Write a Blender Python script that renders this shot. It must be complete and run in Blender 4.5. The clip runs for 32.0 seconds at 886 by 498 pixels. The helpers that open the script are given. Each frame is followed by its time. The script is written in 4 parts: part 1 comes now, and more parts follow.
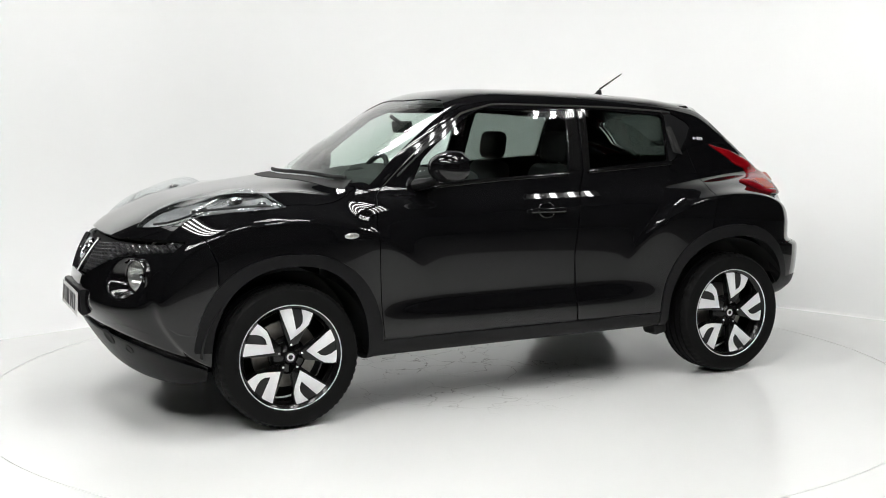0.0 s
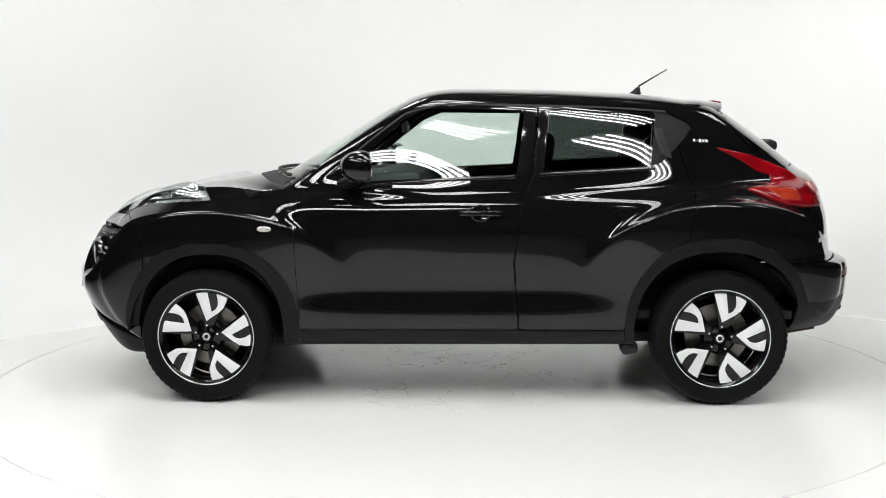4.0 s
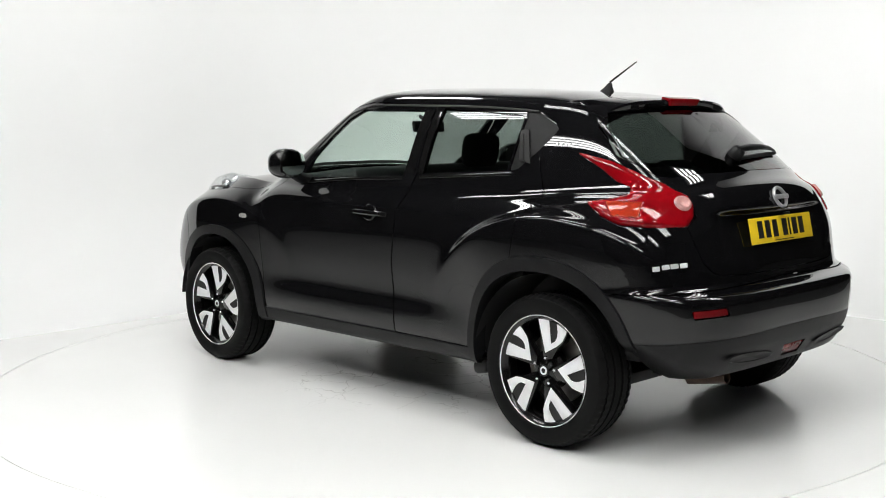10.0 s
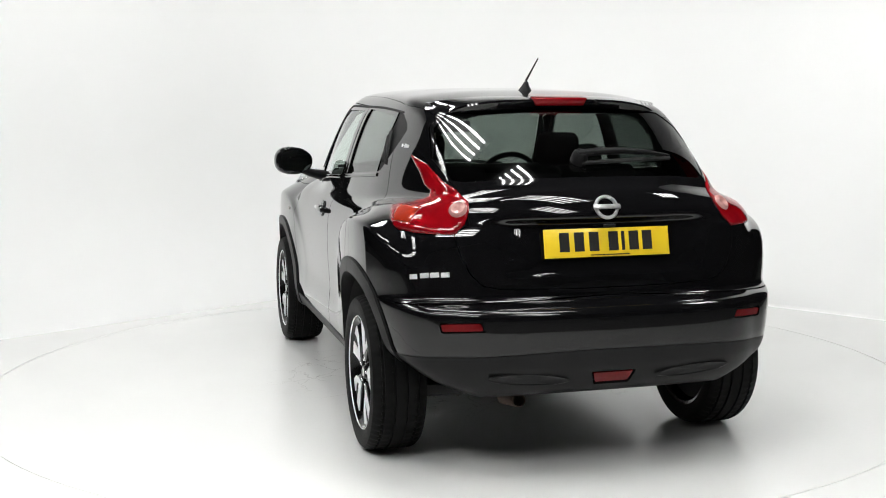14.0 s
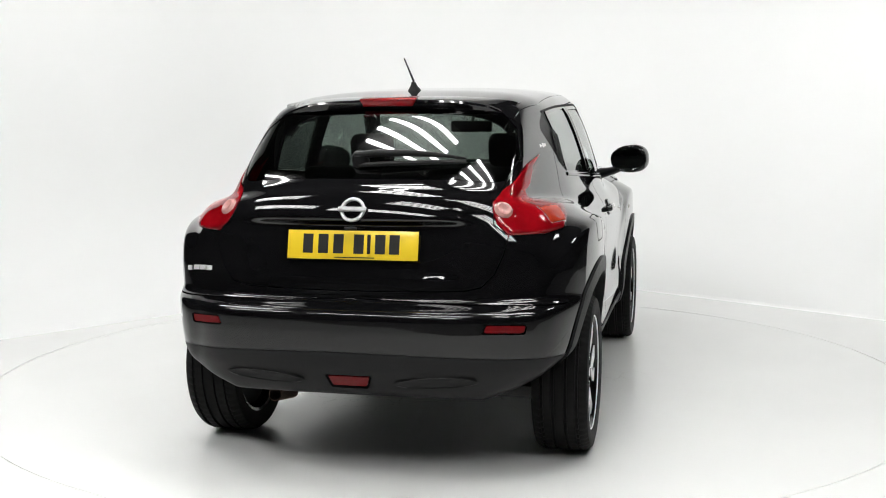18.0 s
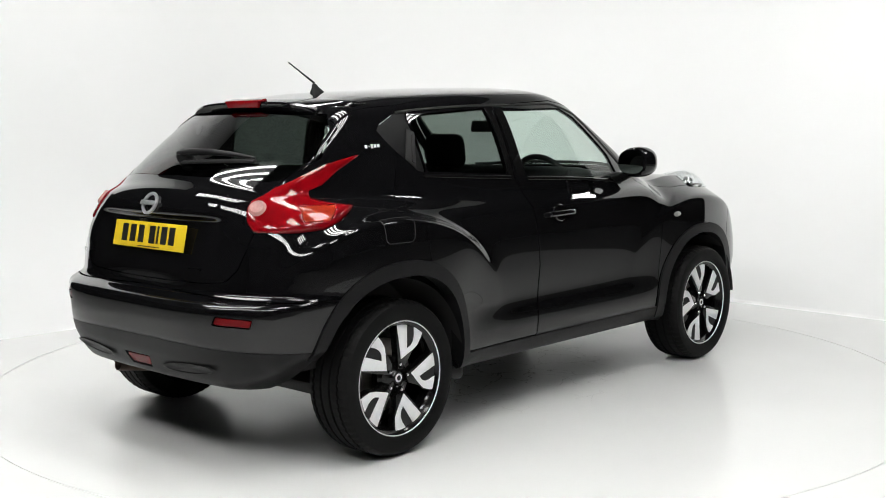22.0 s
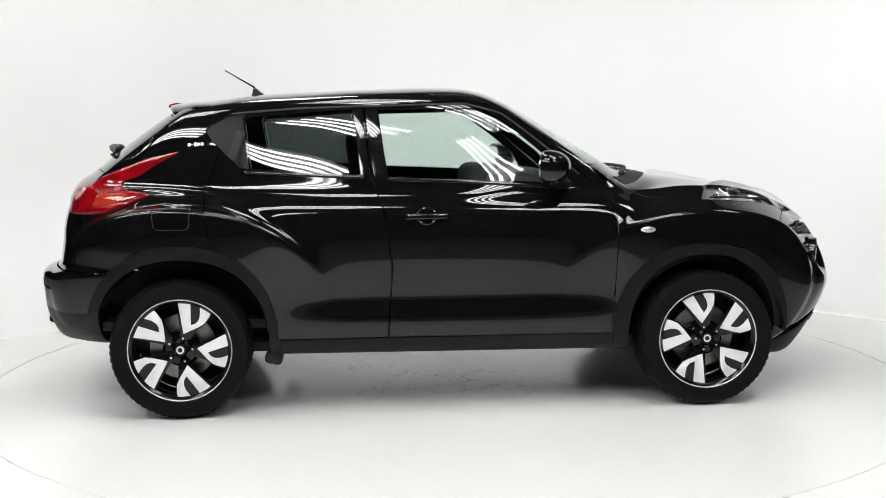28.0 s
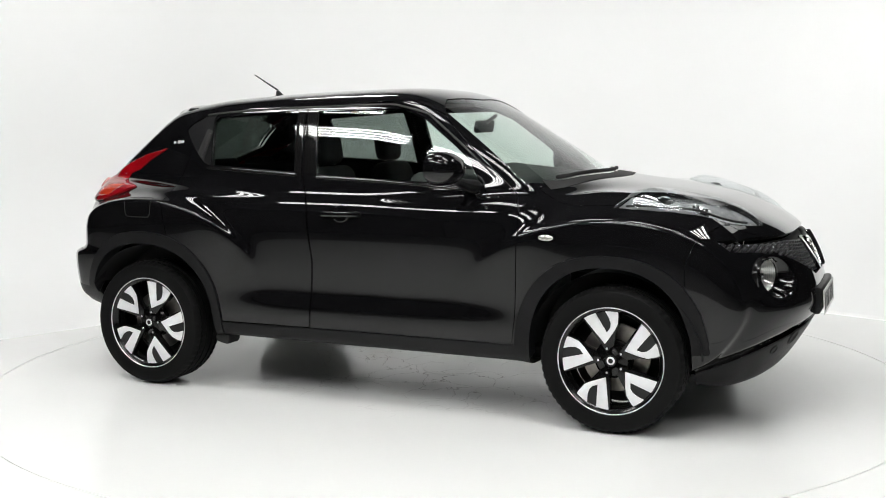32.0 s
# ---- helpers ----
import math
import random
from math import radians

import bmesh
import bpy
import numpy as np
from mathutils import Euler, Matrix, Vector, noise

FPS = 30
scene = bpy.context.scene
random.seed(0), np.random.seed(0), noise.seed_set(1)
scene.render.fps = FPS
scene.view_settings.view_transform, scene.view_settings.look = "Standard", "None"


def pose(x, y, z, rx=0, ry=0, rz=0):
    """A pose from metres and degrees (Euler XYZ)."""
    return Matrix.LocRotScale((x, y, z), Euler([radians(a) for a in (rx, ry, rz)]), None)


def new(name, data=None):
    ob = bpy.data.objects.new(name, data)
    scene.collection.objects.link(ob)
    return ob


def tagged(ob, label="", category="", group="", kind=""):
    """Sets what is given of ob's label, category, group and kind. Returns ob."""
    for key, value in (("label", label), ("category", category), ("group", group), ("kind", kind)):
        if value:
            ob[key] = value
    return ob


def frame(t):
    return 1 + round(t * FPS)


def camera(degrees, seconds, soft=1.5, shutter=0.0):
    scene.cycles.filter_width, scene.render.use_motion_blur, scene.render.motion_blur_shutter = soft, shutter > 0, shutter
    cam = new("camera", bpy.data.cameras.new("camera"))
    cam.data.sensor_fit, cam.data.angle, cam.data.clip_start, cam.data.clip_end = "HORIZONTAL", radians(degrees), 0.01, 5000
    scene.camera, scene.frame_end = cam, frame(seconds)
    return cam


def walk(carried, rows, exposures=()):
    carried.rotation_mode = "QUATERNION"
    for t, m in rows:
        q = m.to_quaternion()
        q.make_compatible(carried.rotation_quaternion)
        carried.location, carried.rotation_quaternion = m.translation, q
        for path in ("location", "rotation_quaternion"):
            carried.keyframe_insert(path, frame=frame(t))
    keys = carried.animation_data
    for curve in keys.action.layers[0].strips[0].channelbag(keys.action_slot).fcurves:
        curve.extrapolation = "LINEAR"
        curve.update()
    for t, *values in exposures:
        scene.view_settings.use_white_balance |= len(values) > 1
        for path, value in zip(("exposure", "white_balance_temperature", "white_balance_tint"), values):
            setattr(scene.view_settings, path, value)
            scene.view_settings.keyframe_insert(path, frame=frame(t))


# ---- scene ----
# ---- camera: on a tripod, it stands still ----
cam = camera(43.657, 32.0, soft=1.0)
EYE = pose(-0.034, -6.127, 1.3894, 90 - 6.594, 0.0, 0.0) @ pose(0, 0, 0, 0, 0, -0.333)
walk(cam, [(0.0, EYE), (32.0, EYE)])

# ---- light: banks of fluorescent tubes under a dark workshop roof, white studio walls ----
world = bpy.data.worlds.new("studio")
world.use_nodes = True
world.node_tree.nodes["Background"].inputs["Color"].default_value = (0.9, 0.95, 1.0, 1)
world.node_tree.nodes["Background"].inputs["Strength"].default_value = 0.05
scene.world = world
scene.view_settings.exposure = 0.0
TUBE = 33.7        # glow of a tube
SPIN0, SPIN = 205.886, 7.180   # the turntable's angle at the start, degrees a second (clockwise)
CAR_OFF = (-0.086, -0.079)   # the car's middle on the turntable


# ---- materials ----
def nodes_of(name):
    m = bpy.data.materials.new(name)
    m.use_nodes = True
    return m, m.node_tree.nodes, m.node_tree.links, m.node_tree.nodes["Principled BSDF"]


def mat(name, colour, rough=0.5, metal=0.0, coat=0.0, spec=0.5, vary=0.0, scale=8.0, bump=0.0, bump_scale=200.0, rough_vary=0.0):
    m, n, l, b = nodes_of(name)
    b.inputs["Base Color"].default_value = (*colour, 1)
    b.inputs["Roughness"].default_value = rough
    b.inputs["Metallic"].default_value = metal
    b.inputs["Coat Weight"].default_value = coat
    b.inputs["Coat Roughness"].default_value = 0.02
    b.inputs["Specular IOR Level"].default_value = spec
    tc = n.new("ShaderNodeTexCoord")
    if vary or rough_vary:
        t = n.new("ShaderNodeTexNoise")
        t.inputs["Scale"].default_value = scale
        t.inputs["Detail"].default_value = 6
        l.new(tc.outputs["Object"], t.inputs["Vector"])
        if vary:
            mix = n.new("ShaderNodeMix")
            mix.data_type = "RGBA"
            mix.inputs[6].default_value = (*[c * (1 - vary) for c in colour], 1)
            mix.inputs[7].default_value = (*[min(1, c * (1 + vary)) for c in colour], 1)
            l.new(t.outputs["Fac"], mix.inputs[0])
            l.new(mix.outputs[2], b.inputs["Base Color"])
        if rough_vary:
            mr = n.new("ShaderNodeMapRange")
            mr.inputs["To Min"].default_value = max(0, rough - rough_vary)
            mr.inputs["To Max"].default_value = rough + rough_vary
            l.new(t.outputs["Fac"], mr.inputs["Value"])
            l.new(mr.outputs["Result"], b.inputs["Roughness"])
    if bump:
        t2 = n.new("ShaderNodeTexNoise")
        t2.inputs["Scale"].default_value = bump_scale
        t2.inputs["Detail"].default_value = 3
        l.new(tc.outputs["Object"], t2.inputs["Vector"])
        bp = n.new("ShaderNodeBump")
        bp.inputs["Strength"].default_value = bump
        bp.inputs["Distance"].default_value = 0.002
        l.new(t2.outputs["Fac"], bp.inputs["Height"])
        l.new(bp.outputs["Normal"], b.inputs["Normal"])
    return m


def glass(name, tint, gloss=1.0, ior=1.5):
    """Thin pane: what passes is tinted, what glances off is a clear reflection by Fresnel."""
    m, n, l, b = nodes_of(name)
    n.remove(b)
    out = n["Material Output"]
    tr = n.new("ShaderNodeBsdfTransparent")
    tr.inputs["Color"].default_value = (*tint, 1)
    gl = n.new("ShaderNodeBsdfGlossy")
    gl.inputs["Roughness"].default_value = 0.0
    gl.inputs["Color"].default_value = (gloss, gloss, gloss, 1)
    lw = n.new("ShaderNodeLayerWeight")
    lw.inputs["Blend"].default_value = 0.5
    power = n.new("ShaderNodeMath")
    power.operation = "POWER"
    power.inputs[1].default_value = 5.0
    l.new(lw.outputs["Facing"], power.inputs[0])
    fr = n.new("ShaderNodeMapRange")
    fr.inputs["To Min"].default_value = 0.065
    fr.inputs["To Max"].default_value = 1.0
    l.new(power.outputs[0], fr.inputs["Value"])
    mx = n.new("ShaderNodeMixShader")
    l.new(fr.outputs[0], mx.inputs[0])
    l.new(tr.outputs[0], mx.inputs[1])
    l.new(gl.outputs[0], mx.inputs[2])
    l.new(mx.outputs[0], out.inputs["Surface"])
    return m


def lacquer(name, colour):
    """Clear lacquer over a dark ground: a sharp reflection by Fresnel, faintly uneven."""
    m, n, l, b = nodes_of(name)
    b.inputs["Base Color"].default_value = (*colour, 1)
    b.inputs["Roughness"].default_value = 0.6
    b.inputs["Specular IOR Level"].default_value = 0.0
    gl = n.new("ShaderNodeBsdfGlossy")
    tc = n.new("ShaderNodeTexCoord")
    t = n.new("ShaderNodeTexNoise")
    t.inputs["Scale"].default_value = 3.0
    t.inputs["Detail"].default_value = 5
    l.new(tc.outputs["Object"], t.inputs["Vector"])
    mr = n.new("ShaderNodeMapRange")
    mr.inputs["To Min"].default_value = 0.01
    mr.inputs["To Max"].default_value = 0.05
    l.new(t.outputs["Fac"], mr.inputs["Value"])
    l.new(mr.outputs["Result"], gl.inputs["Roughness"])
    gl.inputs["Color"].default_value = (1, 1, 1, 1)
    lw = n.new("ShaderNodeLayerWeight")
    lw.inputs["Blend"].default_value = 0.5
    power = n.new("ShaderNodeMath")
    power.operation = "POWER"
    power.inputs[1].default_value = 3.8
    l.new(lw.outputs["Facing"], power.inputs[0])
    fr = n.new("ShaderNodeMapRange")
    fr.inputs["To Min"].default_value = 0.04
    l.new(power.outputs[0], fr.inputs["Value"])
    mx = n.new("ShaderNodeMixShader")
    l.new(fr.outputs["Result"], mx.inputs[0])
    l.new(b.outputs["BSDF"], mx.inputs[1])
    l.new(gl.outputs["BSDF"], mx.inputs[2])
    l.new(mx.outputs[0], n["Material Output"].inputs["Surface"])
    return m


def glow(name, colour, strength):
    m, n, l, b = nodes_of(name)
    b.inputs["Base Color"].default_value = (0.8, 0.8, 0.8, 1)
    b.inputs["Emission Color"].default_value = (*colour, 1)
    b.inputs["Emission Strength"].default_value = strength
    return m


PAINT = lacquer("black_paint", (0.004, 0.004, 0.0045))
TRIM = mat("grained_black_plastic", (0.008, 0.008, 0.0085), 0.40, spec=0.17, vary=0.15, scale=14, bump=0.12, bump_scale=700, rough_vary=0.05)
DARK = mat("dark_inner_plastic", (0.008, 0.008, 0.008), 0.7, vary=0.2)
GLOSSY_TRIM = mat("gloss_black_trim", (0.006, 0.006, 0.006), 0.08, coat=0.5)
RUBBER = mat("tyre_rubber", (0.005, 0.005, 0.005), 0.6, spec=0.12, vary=0.25, scale=25, bump=0.15, bump_scale=350, rough_vary=0.08)
ALLOY = mat("machined_alloy", (0.86, 0.86, 0.87), 0.35, metal=0.0, vary=0.05, scale=60, rough_vary=0.06)
RIM_BLACK = mat("black_rim_paint", (0.004, 0.004, 0.004), 0.2, coat=0.35, spec=0.2)
SILVER = mat("satin_silver_badge", (0.72, 0.72, 0.73), 0.3, metal=0.25, vary=0.05)
# unworn chrome, its colour darkened to tone down the tubes' bright reflection
EMBLEM = mat("dimmed_chrome_emblem", (0.36, 0.36, 0.365), 0.28, metal=0.4, vary=0.2, scale=60)
CHROME = mat("chrome", (0.75, 0.75, 0.76), 0.08, metal=1.0)
STEEL = mat("brake_disc_steel", (0.3, 0.28, 0.26), 0.4, metal=0.9, vary=0.3, scale=40)
RUST = mat("rusty_exhaust_steel", (0.07, 0.045, 0.032), 0.6, metal=0.4, vary=0.5, scale=30, bump=0.2, bump_scale=200)
FABRIC = mat("seat_fabric", (0.009, 0.009, 0.0095), 0.9, vary=0.3, scale=30, bump=0.3, bump_scale=500)
CABIN = mat("cabin_plastic", (0.014, 0.014, 0.0145), 0.6, vary=0.2, scale=20, bump=0.1)
RED = mat("red_lens", (0.22, 0.002, 0.005), 0.05, spec=0.5, vary=0.55, scale=11)
RED_DEEP = mat("deep_red_reflector", (0.13, 0.002, 0.004), 0.25, spec=0.2, vary=0.3, scale=90)
AMBER = mat("amber_lens", (0.34, 0.026, 0.010), 0.08, spec=0.5, vary=0.35, scale=60)
CLEAR = mat("clear_lens_bowl", (0.55, 0.53, 0.5), 0.12, metal=0.6, coat=1.0, vary=0.2, scale=40)
LAMP_BOWL = mat("silvered_lamp_bowl", (0.40, 0.40, 0.41), 0.22, metal=0.5, coat=0.4, vary=0.45, scale=34)
PINK = mat("clear_lens_over_red", (0.44, 0.22, 0.20), 0.2, spec=0.5, vary=0.35, scale=70)
YELLOW = mat("yellow_plate", (0.80, 0.56, 0.02), 0.35, coat=0.4, vary=0.04)
WHITE_PLATE = mat("white_plate", (0.75, 0.75, 0.74), 0.35, coat=0.4, vary=0.04)
INK = mat("plate_ink", (0.012, 0.012, 0.012), 0.4)
GRILLE = mat("satin_grey_grille", (0.05, 0.05, 0.052), 0.28, metal=0.3, coat=0.4)
GLASS = glass("side_glass", (0.80, 0.88, 0.84))
GLASS_DARK = glass("privacy_glass", (0.22, 0.25, 0.235))
GLASS_REAR = glass("privacy_glass_rear", (0.16, 0.185, 0.17))
GLASS_LAMP = glass("lamp_glass", (0.93, 0.95, 0.95))
MIRROR = mat("mirror_silver", (0.85, 0.87, 0.87), 0.01, metal=1.0)
WALL = mat("white_wall_paint", (0.89, 0.895, 0.89), 0.6, vary=0.012, scale=1.3, bump=0.05, bump_scale=60)
BRICK = mat("dark_workshop_wall", (0.035, 0.032, 0.03), 0.85, vary=0.35, scale=3, bump=0.4, bump_scale=30)
CONCRETE = mat("workshop_concrete", (0.13, 0.128, 0.125), 0.9, vary=0.2, scale=2, bump=0.1, bump_scale=40)
ROOF = mat("dark_workshop_roof", (0.04, 0.04, 0.042), 0.8, vary=0.2, scale=2)
TUBE_GLOW = glow("fluorescent_tube", (1.0, 1.0, 0.985), TUBE)
FIXTURE = mat("grey_enamel_fixture", (0.12, 0.12, 0.12), 0.4, vary=0.05)


# ---- building helpers ----
def link(name, verts, faces, material, parent=None, label="", normals=None, smooth=True):
    """One mesh object from vertices and faces, under a thing or a part."""
    me = bpy.data.meshes.new(name)
    me.from_pydata(np.asarray(verts, float).tolist(), [], list(faces))
    me.materials.append(material)
    me.polygons.foreach_set("use_smooth", [smooth] * len(me.polygons))
    if normals is not None:
        me.normals_split_custom_set_from_vertices(np.asarray(normals, float).tolist())
    me.update()
    ob = new(name, me)
    if parent is not None:
        ob.parent = parent
    if label:
        ob["label"] = label
    return ob


def part(name, bm, material, parent=None, label="", smooth=True):
    me = bpy.data.meshes.new(name)
    bmesh.ops.recalc_face_normals(bm, faces=bm.faces)
    for f in bm.faces:
        f.smooth = smooth
    if smooth:
        for e in bm.edges:
            if len(e.link_faces) == 2 and e.calc_face_angle(0) > 0.6:
                e.smooth = False
    bm.to_mesh(me)
    bm.free()
    me.materials.append(material)
    ob = new(name, me)
    if parent is not None:
        ob.parent = parent
    if label:
        ob["label"] = label
    return ob


def box(size, m=None, bevel=0.0, seg=2):
    bm = bmesh.new()
    bmesh.ops.create_cube(bm, size=1, matrix=Matrix.Diagonal((*size, 1)))
    if bevel:
        bmesh.ops.bevel(bm, geom=bm.edges[:], offset=bevel, segments=seg, profile=0.5, affect="EDGES", clamp_overlap=True)
    if m is not None:
        bm.transform(m)
    return bm


def lathe(profile, seg=48, m=None, closed=False):
    """Turns (radius, height) pairs round the z axis."""
    bm = bmesh.new()
    rings = []
    for r, h in profile:
        if r < 1e-6:
            rings.append([bm.verts.new((0, 0, h))])
        else:
            rings.append([bm.verts.new((r * math.cos(2 * math.pi * i / seg), r * math.sin(2 * math.pi * i / seg), h)) for i in range(seg)])
    pairs = list(zip(rings, rings[1:])) + ([(rings[-1], rings[0])] if closed else [])
    for a, b in pairs:
        for i in range(seg):
            j = (i + 1) % seg
            if len(a) == 1 and len(b) == 1:
                continue
            if len(a) == 1:
                bm.faces.new((a[0], b[i], b[j]))
            elif len(b) == 1:
                bm.faces.new((a[i], b[0], a[j]))
            else:
                bm.faces.new((a[i], b[i], b[j], a[j]))
    if m is not None:
        bm.transform(m)
    return bm


def tube(points, radius, seg=10, closed=False, flat=1.0):
    """A rod swept along points; flat squeezes it in z."""
    bm = bmesh.new()
    pts = [Vector(p) for p in points]
    rings = []
    n = len(pts)
    for i, p in enumerate(pts):
        a = pts[(i - 1) % n] if closed or i else p
        b = pts[(i + 1) % n] if closed or i < n - 1 else p
        d = (b - a).normalized()
        up = Vector((0, 0, 1)) if abs(d.z) < 0.9 else Vector((0, 1, 0))
        s = d.cross(up).normalized()
        u = s.cross(d).normalized()
        r = radius[i] if isinstance(radius, (list, tuple)) else radius
        rings.append([bm.verts.new(p + s * r * math.cos(2 * math.pi * k / seg) + u * r * flat * math.sin(2 * math.pi * k / seg)) for k in range(seg)])
    for i in range(n if closed else n - 1):
        a, b = rings[i], rings[(i + 1) % n]
        for k in range(seg):
            bm.faces.new((a[k], a[(k + 1) % seg], b[(k + 1) % seg], b[k]))
    if not closed:
        bm.faces.new(rings[0])
        bm.faces.new(rings[-1])
    return bm


def prism(outline, depth, m=None, bevel=0.0):
    """A flat outline (x, y) given a thickness along z."""
    bm = bmesh.new()
    f = bm.faces.new([bm.verts.new((x, y, 0)) for x, y in outline])
    got = bmesh.ops.extrude_face_region(bm, geom=[f])
    bmesh.ops.translate(bm, verts=[v for v in got["geom"] if isinstance(v, bmesh.types.BMVert)], vec=(0, 0, depth))
    if bevel:
        bmesh.ops.bevel(bm, geom=bm.edges[:], offset=bevel, segments=2, profile=0.5, affect="EDGES", clamp_overlap=True)
    if m is not None:
        bm.transform(m)
    return bm


def empty(name, label="", category="", group="", parent=None):
    ob = new(name)
    ob.empty_display_size = 0.2
    if parent is not None:
        ob.parent = parent
    return tagged(ob, label, category, group)


# ---- the studio ----
RIM = 2.491


def PAINT_EDGE(angle):
    """How far the white floor paint reaches from the pivot, by direction."""
    return float(np.interp(angle, [0, 100, 180, 235, 265, 300, 360], [5.3, 7.0, 9.0, 7.0, 4.7, 4.6, 5.3]))


def ring_mesh(name, r0, r1, z, material, seg=160):
    v, f = [], []
    for i in range(seg):
        a = 2 * math.pi * i / seg
        v += [(r0 * math.cos(a), r0 * math.sin(a), z), (r1 * math.cos(a), r1 * math.sin(a), z)]
    for i in range(seg):
        j = (i + 1) % seg
        f.append((2 * i, 2 * i + 1, 2 * j + 1, 2 * j))
    return v, f


def floor_material(name, cracks):
    m, n, l, b = nodes_of(name)
    tc = n.new("ShaderNodeTexCoord")
    big = n.new("ShaderNodeTexNoise")
    big.inputs["Scale"].default_value = 1.1
    big.inputs["Detail"].default_value = 5
    fine = n.new("ShaderNodeTexNoise")
    fine.inputs["Scale"].default_value = 45
    fine.inputs["Detail"].default_value = 4
    for t in (big, fine):
        l.new(tc.outputs["Object"], t.inputs["Vector"])
    ramp = n.new("ShaderNodeMix")
    ramp.data_type = "RGBA"
    ramp.inputs[6].default_value = (0.79, 0.795, 0.785, 1)
    ramp.inputs[7].default_value = (0.84, 0.845, 0.83, 1)
    l.new(big.outputs["Fac"], ramp.inputs[0])
    base = ramp.outputs[2]
    if cracks:
        # dirty hairline cracks and scuffs in the paint round the pivot
        vo = n.new("ShaderNodeTexVoronoi")
        vo.feature = "DISTANCE_TO_EDGE"
        vo.inputs["Scale"].default_value = 4.2
        wob = n.new("ShaderNodeMix")
        wob.data_type = "RGBA"
        wob.blend_type = "LINEAR_LIGHT"
        wob.inputs[0].default_value = 0.22
        w2 = n.new("ShaderNodeTexNoise")
        w2.inputs["Scale"].default_value = 3.2
        w2.inputs["Detail"].default_value = 5
        l.new(tc.outputs["Object"], w2.inputs["Vector"])
        l.new(tc.outputs["Object"], wob.inputs[6])
        l.new(w2.outputs["Color"], wob.inputs[7])
        l.new(wob.outputs[2], vo.inputs["Vector"])
        line = n.new("ShaderNodeMapRange")
        line.inputs["From Min"].default_value = 0.003
        line.inputs["From Max"].default_value = 0.011
        line.inputs["To Min"].default_value = 1.0
        line.inputs["To Max"].default_value = 0.0
        l.new(vo.outputs["Distance"], line.inputs["Value"])
        part_of = n.new("ShaderNodeMapRange")
        part_of.inputs["From Min"].default_value = 0.40
        part_of.inputs["From Max"].default_value = 0.5
        patch = n.new("ShaderNodeTexNoise")
        patch.inputs["Scale"].default_value = 1.7
        l.new(tc.outputs["Object"], patch.inputs["Vector"])
        l.new(patch.outputs["Fac"], part_of.inputs["Value"])
        dist = n.new("ShaderNodeVectorMath")
        dist.operation = "LENGTH"
        l.new(tc.outputs["Object"], dist.inputs[0])
        near = n.new("ShaderNodeMapRange")
        near.inputs["From Min"].default_value = 0.35
        near.inputs["From Max"].default_value = 1.15
        near.inputs["To Min"].default_value = 1.0
        near.inputs["To Max"].default_value = 0.0
        l.new(dist.outputs["Value"], near.inputs["Value"])
        m1 = n.new("ShaderNodeMath")
        m1.operation = "MULTIPLY"
        l.new(line.outputs[0], m1.inputs[0])
        l.new(part_of.outputs[0], m1.inputs[1])
        m2 = n.new("ShaderNodeMath")
        m2.operation = "MULTIPLY"
        l.new(m1.outputs[0], m2.inputs[0])
        l.new(near.outputs[0], m2.inputs[1])
        mx = n.new("ShaderNodeMix")
        mx.data_type = "RGBA"
        l.new(m2.outputs[0], mx.inputs[0])
        l.new(base, mx.inputs[6])
        mx.inputs[7].default_value = (0.26, 0.25, 0.24, 1)
        base = mx.outputs[2]
    l.new(base, b.inputs["Base Color"])
    rr = n.new("ShaderNodeMapRange")
    rr.inputs["To Min"].default_value = 0.13
    rr.inputs["To Max"].default_value = 0.26
    l.new(big.outputs["Fac"], rr.inputs["Value"])
    l.new(rr.outputs[0], b.inputs["Roughness"])
    b.inputs["Specular IOR Level"].default_value = 0.4
    bp = n.new("ShaderNodeBump")
    bp.inputs["Strength"].default_value = 0.06
    bp.inputs["Distance"].default_value = 0.003
    l.new(fine.outputs["Fac"], bp.inputs["Height"])
    l.new(bp.outputs["Normal"], b.inputs["Normal"])
    return m


FLOOR = floor_material("white_floor_paint", False)
TABLE = floor_material("white_turntable_paint", True)


